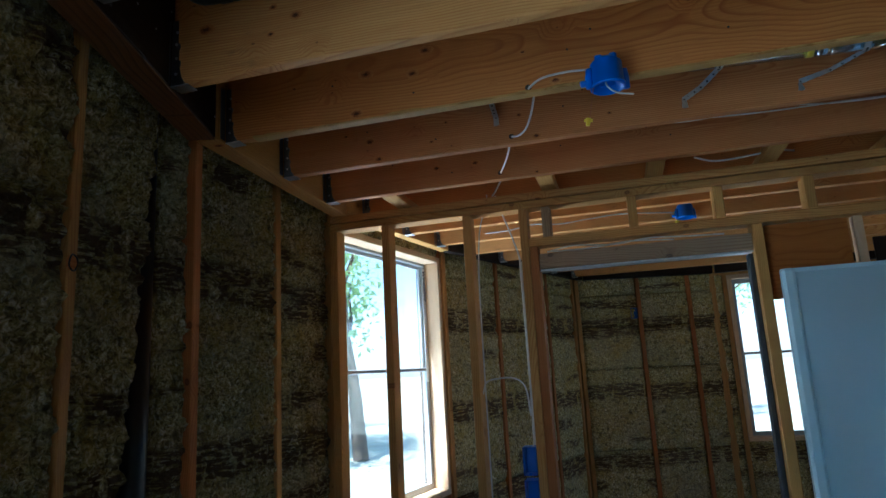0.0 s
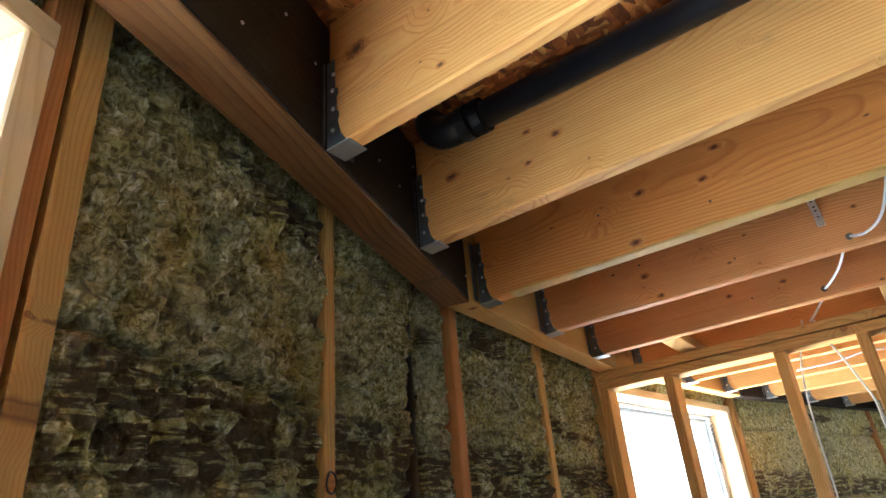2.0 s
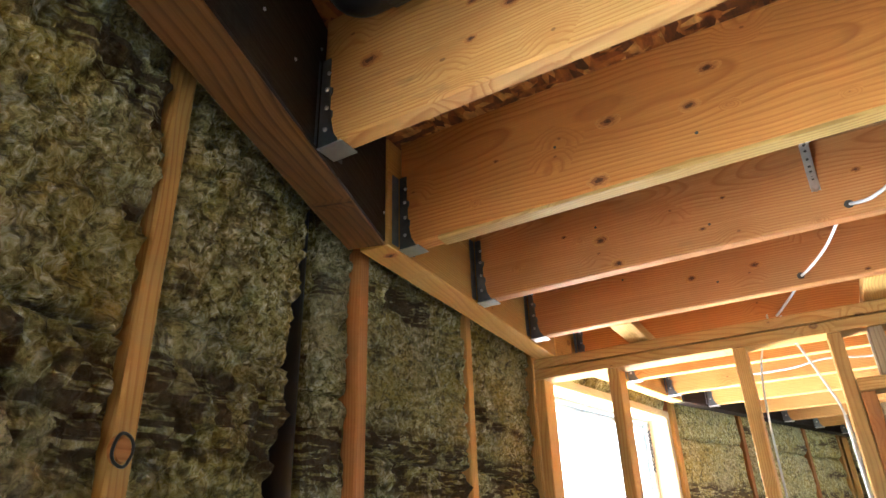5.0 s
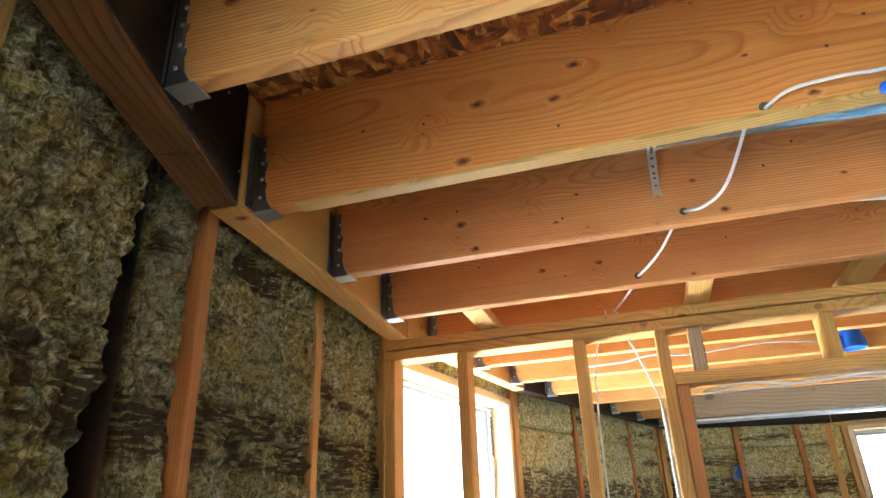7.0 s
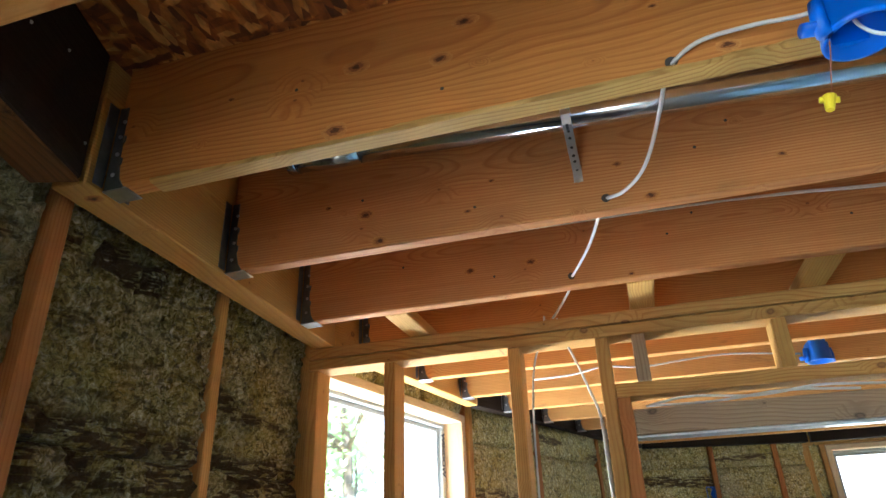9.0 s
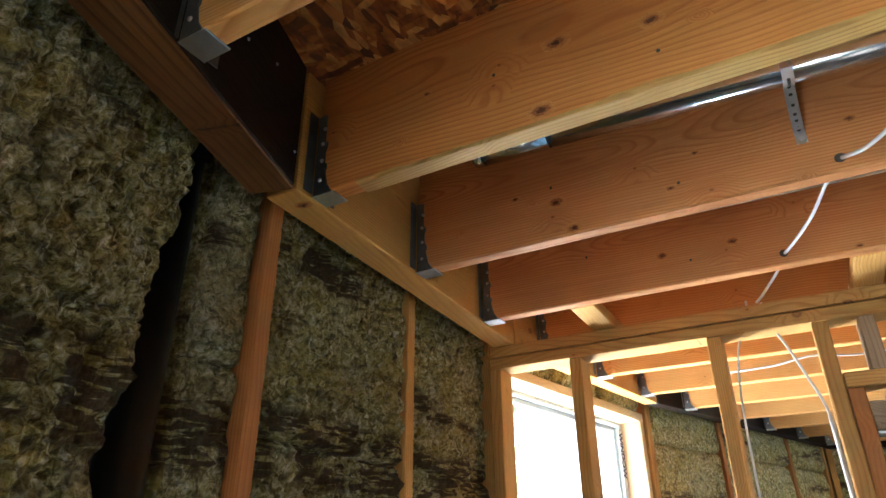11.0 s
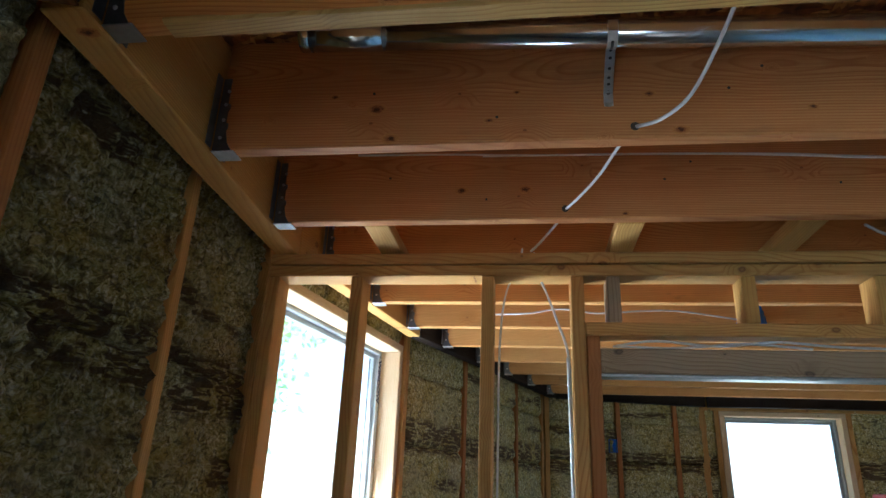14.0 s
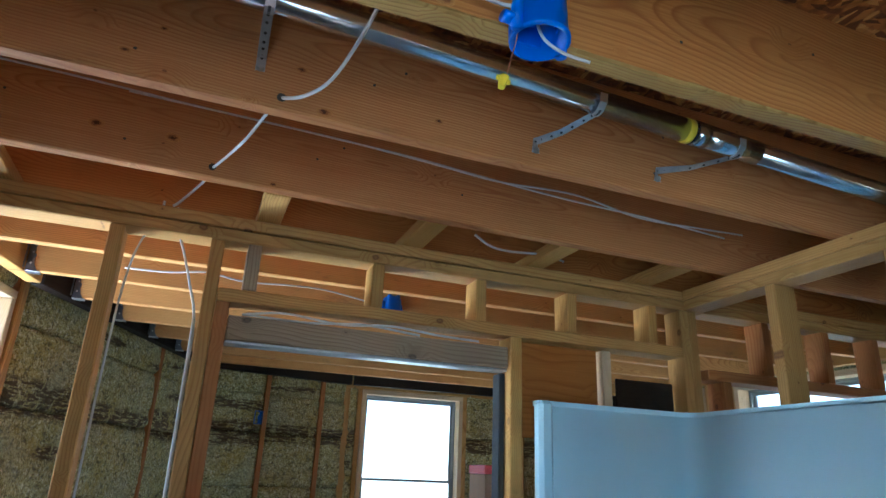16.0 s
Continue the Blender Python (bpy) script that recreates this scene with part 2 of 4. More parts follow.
def make_wool(name="mineral_wool", relief=0.034):
    """Mineral wool: grey-olive fibres with brown scorched bands across the batts."""
    n = Nodes(name, 0.95)
    p = n.coords("Object", (1, 1, 1), False)
    ps = n.coords("Object", (1, 1, 1), True)
    tc = n.add("ShaderNodeTexCoord")
    sep = n.add("ShaderNodeSeparateXYZ")
    n.link(tc.outputs["Object"], sep.inputs[0])
    info = n.add("ShaderNodeObjectInfo")
    rnd = info.outputs["Random"]
    big = n.noise(ps, 7.0, 4.0, 0.6)
    mid = n.noise(ps, 34.0, 5.0, 0.62, 0.5)
    fibre = n.noise(n.coords("Object", (60.0, 60.0, 130.0)), 1.0, 5.0, 0.72, 0.8)
    tuft = n.noise(n.coords("Object", (1.0, 1.0, 0.75)), 78.0, 5.0, 0.66, 1.0)
    # tips pale, hollows dark: shade between the tufts is put into the colour
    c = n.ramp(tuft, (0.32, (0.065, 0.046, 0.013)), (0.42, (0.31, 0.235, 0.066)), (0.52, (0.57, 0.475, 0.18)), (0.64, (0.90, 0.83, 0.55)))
    c = n.mix(n.ramp(big, (0.48, 0.0), (0.64, 0.55)), c, (0.48, 0.33, 0.045))
    # low spots of the relief darkened too, as shade
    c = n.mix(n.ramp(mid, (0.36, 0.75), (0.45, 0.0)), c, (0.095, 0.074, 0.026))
    c = n.mix(n.ramp(n.noise(ps, 4.0, 2.0), (0.50, 0.0), (0.68, 0.4)), c, (0.46, 0.42, 0.26))
    # scorched bands: wide ones across every batt, narrow ones on some, streaked lengthwise and broken upright
    wob = n.math("MULTIPLY", n.math("SUBTRACT", n.noise(ps, 4.0, 3.0), 0.5), 0.07)
    shift = n.math("MULTIPLY", n.math("SUBTRACT", rnd, 0.5), 0.05)
    z = n.math("ADD", n.math("ADD", sep.outputs[2], wob), shift)
    saw = n.math("PINGPONG", n.math("SUBTRACT", z, 0.19), 0.30)
    band = n.ramp(saw, (0.0, 1.0), (0.055, 1.0), (0.085, 0.0))
    saw2 = n.math("PINGPONG", n.math("SUBTRACT", z, 0.19), 0.10)
    patch = n.ramp(n.noise(n.coords("Object", (1.3, 1.3, 4.2)), 1.0, 1.0), (0.55, 0.0), (0.59, 1.0))
    band2 = n.math("MULTIPLY", n.ramp(saw2, (0.0, 1.0), (0.034, 1.0), (0.052, 0.0)), patch)
    band = n.math("MAXIMUM", band, band2)
    streak = n.noise(n.coords("Object", (13.0, 13.0, 84.0)), 1.0, 2.0, 0.55, 0.3)
    breaks = n.noise(n.coords("Object", (13.0, 13.0, 4.0)), 1.0, 2.0, 0.6)
    d = n.math("MULTIPLY", n.ramp(streak, (0.50, 1.0), (0.57, 0.15)), n.ramp(breaks, (0.36, 0.1), (0.42, 1.0)))
    c = n.mix(n.math("MULTIPLY", n.math("MULTIPLY", band, d), 0.90), c, (0.072, 0.032, 0.010))
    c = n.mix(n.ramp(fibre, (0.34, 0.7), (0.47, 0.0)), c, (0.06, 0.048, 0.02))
    c = n.mix(n.math("MULTIPLY", n.ramp(fibre, (0.56, 0.0), (0.68, 0.6)), n.math("SUBTRACT", 1.0, n.math("MULTIPLY", band, 0.75))), c, (0.56, 0.48, 0.25))
    flakes = n.add("ShaderNodeTexVoronoi")
    flakes.feature = "SMOOTH_F1"
    flakes.inputs["Scale"].default_value = 1.0
    warp = n.add("ShaderNodeVectorMath", op="ADD")
    jitter = n.add("ShaderNodeTexNoise")
    jitter.inputs["Scale"].default_value = 22.0
    n.link(ps, jitter.inputs["Vector"])
    n.link(n.coords("Object", (26.0, 26.0, 74.0)), warp.inputs[0])
    wide = n.add("ShaderNodeVectorMath", op="SCALE")
    wide.inputs["Scale"].default_value = 2.6
    n.link(jitter.outputs["Color"], wide.inputs[0])
    n.link(wide.outputs[0], warp.inputs[1])
    n.link(warp.outputs[0], flakes.inputs["Vector"])
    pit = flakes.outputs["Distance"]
    # pits between flakes coloured dark for crevice shade
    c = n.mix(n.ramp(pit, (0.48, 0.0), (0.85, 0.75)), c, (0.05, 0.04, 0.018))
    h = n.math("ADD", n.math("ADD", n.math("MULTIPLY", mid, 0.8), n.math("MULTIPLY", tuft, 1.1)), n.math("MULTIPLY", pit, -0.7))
    n.bump(h, 1.0, relief)
    return n.done(c)


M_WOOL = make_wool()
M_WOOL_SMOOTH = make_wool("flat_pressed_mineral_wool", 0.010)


def make_plain(name, color, rough, metal=0.0, vary=0.12, scale=20.0, bump=0.0, bump_scale=150.0):
    n = Nodes(name, rough, metal)
    p = n.coords("Object")
    c = n.mix(n.noise(p, scale, 4.0), tuple(max(0.0, v * (1 - vary)) for v in color), tuple(min(1.0, v * (1 + vary)) for v in color))
    if bump:
        n.bump(n.noise(p, bump_scale, 3.0), bump, 0.002)
    return n.done(c, n.ramp(n.noise(p, scale * 3, 3.0), (0.2, max(0.02, rough - 0.08)), (0.8, min(1.0, rough + 0.1))))


M_STEEL = make_plain("galvanised_steel", (0.60, 0.62, 0.65), 0.35, 0.95, 0.25, 60.0, 0.1)
M_HANGER = make_plain("dull_hanger_steel", (0.17, 0.18, 0.20), 0.42, 0.85, 0.35, 45.0, 0.2)
# neutral steel with the sky's blue reflection tinted into its colour
M_CONDUIT = make_plain("sky_tinted_conduit", (0.62, 0.74, 0.90), 0.17, 1.0, 0.04, 1.5)
M_ABS = make_plain("black_abs", (0.006, 0.006, 0.008), 0.34, 0.0, 0.3, 8.0)
M_BLUE = make_plain("blue_box_plastic", (0.008, 0.13, 0.62), 0.38, 0.0, 0.12, 14.0, 0.1)
M_YELLOW = make_plain("yellow_wire_nut", (0.80, 0.62, 0.02), 0.4)
M_WIRE = make_plain("white_cable_jacket", (0.60, 0.58, 0.55), 0.5, 0.0, 0.12, 30.0)
M_COPPER = make_plain("red_wire", (0.42, 0.13, 0.05), 0.45)
# white acrylic, the blue skylight on it mixed into the base colour
M_ACRYLIC = make_plain("glossy_sky_tinted_acrylic", (0.66, 0.86, 0.92), 0.09, 0.0, 0.03, 3.0)
M_VINYL = make_plain("white_vinyl", (0.70, 0.70, 0.68), 0.4, 0.0, 0.04, 10.0)
# white frame vinyl, darkened to grey for its backlit shade
M_FRAME = make_plain("backlit_window_vinyl", (0.36, 0.37, 0.35), 0.4, 0.0, 0.06, 10.0)
M_DARKSEAL = make_plain("dark_window_seal", (0.04, 0.045, 0.05), 0.45)
M_INK = make_plain("blue_print_ink", (0.006, 0.015, 0.07), 0.6)
M_PLY = make_wood("stained_plywood", (0.50, 0.19, 0.03), (0.34, 0.115, 0.018), (0.16, 0.06, 0.02), stain=(0.05, 0.03, 0.02), stain_amount=0.8, ring=60.0, knots=0.4)
M_WANE = make_wood("waney_yellow_edge", (0.52, 0.34, 0.10), (0.24, 0.12, 0.03), (0.06, 0.03, 0.01), stain=(0.04, 0.028, 0.015), stain_amount=0.95, knots=0.3)
M_SHEATH = make_plain("dark_sheathing", (0.05, 0.042, 0.034), 0.9, 0.0, 0.4, 6.0)
M_FLOOR = make_plain("subfloor", (0.17, 0.13, 0.088), 0.75, 0.0, 0.3, 3.0, 0.2)
M_RED_PAINT = make_plain("red_box_lid", (0.50, 0.03, 0.025), 0.5)
M_CARD = make_plain("brown_cardboard", (0.30, 0.17, 0.09), 0.8)
M_LEAF = make_plain("green_leaf", (0.10, 0.22, 0.06), 0.6, 0.0, 0.4, 2.0)
leaf = M_LEAF.node_tree
leaf_glow = leaf.nodes.new("ShaderNodeBsdfTranslucent")
leaf_glow.inputs[0].default_value = (0.55, 0.70, 0.36, 1)
leaf_mix = leaf.nodes.new("ShaderNodeMixShader")
leaf_mix.inputs[0].default_value = 0.5
leaf.links.new(leaf.nodes["Principled BSDF"].outputs[0], leaf_mix.inputs[1])
leaf.links.new(leaf_glow.outputs[0], leaf_mix.inputs[2])
leaf.links.new(leaf_mix.outputs[0], leaf.nodes["Material Output"].inputs["Surface"])
M_BARK = make_plain("bark", (0.11, 0.085, 0.06), 0.9, 0.0, 0.3, 9.0, 0.6)
M_GROUND = make_plain("pale_dry_ground", (0.40, 0.40, 0.30), 0.9, 0.0, 0.4, 0.8)


def make_glass():
    n = Nodes("window_glass", 0.02)
    n.bsdf.inputs["Transmission Weight"].default_value = 1.0
    n.bsdf.inputs["IOR"].default_value = 1.45
    n.bsdf.inputs["Base Color"].default_value = (0.97, 1.0, 0.98, 1)
    return n.mat


M_GLASS = make_glass()

# ---------------------------------------------------------------- mesh helpers


def finish(bm, name, material, smooth=False):
    mesh = bpy.data.meshes.new(name)
    bmesh.ops.recalc_face_normals(bm, faces=bm.faces[:])
    bm.to_mesh(mesh)
    bm.free()
    mesh.materials.append(material)
    for poly in mesh.polygons:
        poly.use_smooth = smooth
    return mesh


def part(name, bm, material, parent=None, label="", smooth=False, m=None):
    ob = new(name, finish(bm, name, material, smooth))
    if m is not None:
        ob.matrix_basis = m
    if parent is not None:
        ob.parent = parent
    if label:
        tagged(ob, label)
    return ob


def box_bm(sx, sy, sz, bevel=0.003, at=(0, 0, 0)):
    bm = bmesh.new()
    bmesh.ops.create_cube(bm, size=1.0)
    for v in bm.verts:
        v.co = Vector((v.co.x * sx + at[0], v.co.y * sy + at[1], v.co.z * sz + at[2]))
    if bevel:
        bmesh.ops.bevel(bm, geom=bm.edges[:], offset=min(bevel, 0.3 * min(sx, sy, sz)), segments=1, affect="EDGES")
    return bm


def frame_of(p, q, up=(0, 0, 1)):
    """A pose whose local x runs from p to q, at the middle, with local z as near to up as it can be."""
    p, q, up = Vector(p), Vector(q), Vector(up)
    x = (q - p).normalized()
    y = up.cross(x).normalized()
    z = x.cross(y)
    m = Matrix((x, y, z)).transposed().to_4x4()
    m.translation = (p + q) / 2
    return m


def board(name, p, q, wide, high, material, parent=None, up=(0, 0, 1), label="", bevel=0.003):
    """A plank from p to q: wide across, high along up, grain along its length."""
    length = (Vector(q) - Vector(p)).length
    bm = box_bm(length, wide, high, bevel)
    return part(name, bm, material, parent, label, m=frame_of(p, q, up))


def tube_bm(points, radius, sides=10, cap=True):
    """A round bar along a smooth line of points."""
    pts = [Vector(v) for v in points]
    bm = bmesh.new()
    rings = []
    ref = Vector((0.13, 0.21, 1)).normalized()
    for i, c in enumerate(pts):
        d = (pts[min(i + 1, len(pts) - 1)] - pts[max(i - 1, 0)]).normalized()
        a = d.cross(ref)
        if a.length < 0.1:
            a = d.cross(Vector((1, 0, 0)))
        a.normalize()
        b = d.cross(a)
        rings.append([bm.verts.new(c + radius * (math.cos(t) * a + math.sin(t) * b)) for t in [2 * math.pi * k / sides for k in range(sides)]])
    for r0, r1 in zip(rings, rings[1:]):
        for k in range(sides):
            bm.faces.new((r0[k], r0[(k + 1) % sides], r1[(k + 1) % sides], r1[k]))
    if cap:
        bm.faces.new(rings[0][::-1])
        bm.faces.new(rings[-1])
    return bm


def smooth_line(points, steps=8):
    """Catmull-Rom through the points."""
    p = [Vector(v) for v in points]
    p = [2 * p[0] - p[1]] + p + [2 * p[-1] - p[-2]]
    out = []
    for a, b, c, d in zip(p, p[1:], p[2:], p[3:]):
        for k in range(steps):
            t = k / steps
            out.append(0.5 * ((2 * b) + (c - a) * t + (2 * a - 5 * b + 4 * c - d) * t * t + (3 * b - a - 3 * c + d) * t ** 3))
    out.append(p[-2])
    return out


def cable(points, radius=0.0045, label="white plastic-sheathed electrical cable through the joists", material=None):
    ob = part("electrical_cable", tube_bm(smooth_line(points), 0.82 * radius, 8), material or M_WIRE, smooth=True)
    return tagged(ob, label, "cable", "loose cables")


# ---------------------------------------------------------------- plan of the outer wall (inner line of the rim boards)
PLAN = [(-0.40, -0.65), (-1.16, 1.742), (-1.205, 2.85), (-1.0, 4.03), (-0.264, 6.12), (0.93, 6.44), (2.42, 6.40),
        (3.0, 5.7), (3.15, 4.7), (3.15, 3.2), (3.17, 1.6), (3.10, 0.1), (2.72, -1.15), (1.75, -1.95), (0.55, -1.75)]
WALL_OFF, WALL_T = 0.132, 0.14      # studs stand behind the rim; 2x6 studs


def seg(k):
    p, q = Vector(PLAN[k]), Vector(PLAN[(k + 1) % len(PLAN)])
    d = (q - p).normalized()
    return p, q, d, Vector((-d.y, d.x)), (q - p).length


def on_wall(k, along, off, z):
    """A point of wall k: metres along its rim line, metres outwards, height."""
    p, q, d, n, length = seg(k)
    v = p + d * along + n * off
    return (v.x, v.y, z)


def rim_x(y, east=False):
    """x of the rim line at y, on the west or the east side."""
    hits = []
    for k in range(len(PLAN)):
        p, q, d, n, length = seg(k)
        if (p.y - y) * (q.y - y) <= 0 and abs(q.y - p.y) > 1e-6:
            hits.append(p.x + (q.x - p.x) * (y - p.y) / (q.y - p.y))
    return max(hits) if east else min(hits)


# lamps for daylight through the windows beside the walk and the unseen one behind
for k, a, z, w, h, power, tone in LAMPS:
    o = WALL_OFF + WALL_T + 0.12
    window_lamp("window_light", on_wall(k, a, o, z), on_wall(k, a, o - 1, z - 0.02), w, h, power, tone)
# added fill lamps, tilted up from below the sills to brighten joist undersides
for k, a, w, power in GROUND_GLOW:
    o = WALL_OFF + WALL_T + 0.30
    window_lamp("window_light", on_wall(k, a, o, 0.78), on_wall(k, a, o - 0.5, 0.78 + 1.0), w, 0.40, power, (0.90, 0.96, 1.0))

# ---------------------------------------------------------------- ground, floor, subfloor
bm = bmesh.new()
bmesh.ops.create_grid(bm, x_segments=40, y_segments=40, size=400)
tagged(part("ground", bm, M_GROUND, m=pose(0, 0, -0.35)), "pale dry ground around the house", "ground", kind="structure")


def slab(name, grow, z0, z1, material, label, category):
    bm = bmesh.new()
    ring = []
    for k in range(len(PLAN)):
        _, _, d0, n0, _ = seg(k - 1)
        p, _, d1, n1, _ = seg(k)
        nn = (n0 + n1).normalized()
        v = p + nn * grow / max(0.5, nn.dot(n1))
        ring.append(v)
    lo = [bm.verts.new((v.x, v.y, z0)) for v in ring]
    hi = [bm.verts.new((v.x, v.y, z1)) for v in ring]
    bm.faces.new(lo)
    bm.faces.new(hi)
    for k in range(len(ring)):
        j = (k + 1) % len(ring)
        bm.faces.new((lo[k], lo[j], hi[j], hi[k]))
    return tagged(part(name, bm, material), label, category, kind="structure")


slab("floor", 0.28, -0.03, 0.0, M_FLOOR, "bare plywood subfloor of the unfinished room", "floor")
slab("ceiling", 0.28, TOP, TOP + 0.02, M_OSB, "oriented strand board deck above the open joists", "ceiling")

# ---------------------------------------------------------------- outer walls


def batt_bm(k, a0, a1, z0, z1, cell, seed, deep=0.0, ragged=0.0, slant=0.0):
    """One mineral wool batt in wall k: a lumpy front sheet with sides."""
    nx, nz = max(2, int((a1 - a0) / cell)), max(2, int((z1 - z0) / cell))
    p, q, d, n, length = seg(k)
    o = Vector((seed * 3.7, seed * 1.3, seed * 5.1))
    bm = bmesh.new()
    rows = []
    for j in range(nz + 1):
        row = []
        for i in range(nx + 1):
            u, w = i / nx, j / nz
            a, z = a0 + (a1 - a0) * u, z0 + (z1 - z0) * w
            a += slant * (z - 2.3) * u
            if ragged and i == nx:
                a += ragged * (noise.noise(Vector((0, 0, z * 14)) + o) + 0.6 * noise.noise(Vector((3, 0, z * 45)) + o))
            s = Vector((a, 0, z))
            h = 0.012 * noise.noise(s * 5 + o) + 0.013 * noise.noise(Vector((a * 16, 0, z * 22)) + o)
            if cell < 0.02:
                h += 0.024 * noise.noise(Vector((a * 48, 0, z * 34)) + o) + 0.012 * noise.noise(s * 95 + o)
                h -= 0.05 * max(0.0, 0.10 - abs(noise.noise(Vector((a * 9, 3.0, z * 4)) + o)))
            side_gap = min(u, 1 - u) * (a1 - a0)
            h *= min(1.0, 0.25 + side_gap / 0.03)
            seam_gap = min(w, 1 - w) * (z1 - z0)
            h -= 0.016 * max(0.0, 1 - side_gap / 0.022) + 0.016 * max(0.0, 1 - seam_gap / 0.010)
            off = WALL_OFF + 0.001 + deep - h
            row.append(bm.verts.new((p.x + d.x * a + n.x * off, p.y + d.y * a + n.y * off, z)))
        rows.append(row)
    for r0, r1 in zip(rows, rows[1:]):
        for i in range(nx):
            bm.faces.new((r0[i], r0[i + 1], r1[i + 1], r1[i]))
    edge = [r[0] for r in rows] + rows[-1][1:] + [r[-1] for r in rows[-2::-1]] + rows[0][-2:0:-1]
    back = [bm.verts.new((v.co.x + n.x * 0.10, v.co.y + n.y * 0.10, v.co.z)) for v in edge]
    for i in range(len(edge)):
        j = (i + 1) % len(edge)
        bm.faces.new((edge[i], edge[j], back[j], back[i]))
    return bm


seed_count = [0]


def add_batt(wall, k, a0, a1, z0, z1, cell, deep=0.0, ragged=0.0, slant=0.0):
    seed_count[0] += 1
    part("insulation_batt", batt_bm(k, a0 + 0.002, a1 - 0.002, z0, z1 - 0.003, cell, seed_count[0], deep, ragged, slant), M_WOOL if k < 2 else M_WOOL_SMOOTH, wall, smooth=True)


def add_stud(wall, k, along, material=M_STUD, z0=0.04, z1=TOP - 0.08, proud=0.0, wide=0.038, label=""):
    p, q, d, n, length = seg(k)
    c = WALL_OFF + WALL_T / 2 - proud
    x, y, _ = on_wall(k, along, c, 0)
    return board("stud", (x, y, z0), (x, y, z1), wide, WALL_T, material, wall, up=(n.x, n.y, 0), label=label)


def outer_wall(number, k, studs, cell, opening=None, seams=(0.0, 0.86, 2.065, TOP - 0.08)):
    """Sheathing, plates, studs and batts of one straight stretch of the outer wall. studs: (along, material); opening: a0, a1, z0, z1."""
    p, q, d, n, length = seg(k)
    bm = bmesh.new()
    holes = [(-0.16, length + 0.16, -0.3, TOP)] if opening is None else [
        (-0.16, opening[0], -0.3, TOP), (opening[1], length + 0.16, -0.3, TOP),
        (opening[0], opening[1], -0.3, opening[2]), (opening[0], opening[1], opening[3], TOP)]
    if k == 3:
        holes[0] = (0.07, *holes[0][1:])
    for a0, a1, z0, z1 in holes:
        cube = bmesh.ops.create_cube(bm, size=1.0)["verts"]
        for v in cube:
            a, o, z = a0 + (v.co.x + 0.5) * (a1 - a0), WALL_OFF + WALL_T + 0.002 + (v.co.y + 0.5) * 0.022, z0 + (v.co.z + 0.5) * (z1 - z0)
            v.co = Vector(on_wall(k, a, o, z))
    wall = tagged(part("wall_%d" % number, bm, M_SHEATH), "open stud wall packed with grey-olive mineral wool batts", "wall", kind="structure")
    mid = WALL_OFF + WALL_T / 2
    board("bottom_plate", on_wall(k, 0, mid, 0.02), on_wall(k, length, mid, 0.02), WALL_T, 0.038, M_STUD, wall)
    board("top_plate", on_wall(k, 0, mid, TOP - 0.04), on_wall(k, length, mid, TOP - 0.04), WALL_T, 0.076, M_STUD, wall)
    for along, material in studs:
        tall = opening is None or along < opening[0] or along > opening[1]
        if tall:
            add_stud(wall, k, along, material)
    marks = sorted(a for a, _ in studs)
    for a0, a1 in zip(marks, marks[1:]):
        if a1 - a0 < 0.06:
            continue
        inside = opening and a0 >= opening[0] - 0.1 and a1 <= opening[1] + 0.1
        for z0, z1 in zip(seams, seams[1:]):
            if inside:
                continue
            add_batt(wall, k, a0 + 0.019, a1 - 0.019, z0 + 0.03 * (z0 == 0), z1, cell if z1 > 1.0 else 0.04)
        if inside:
            add_batt(wall, k, a0 + 0.019, a1 - 0.019, opening[3] + 0.04, TOP - 0.08, max(cell, 0.02))
            add_batt(wall, k, a0 + 0.019, a1 - 0.019, 0.03, opening[2] - 0.04, 0.04)
    return wall


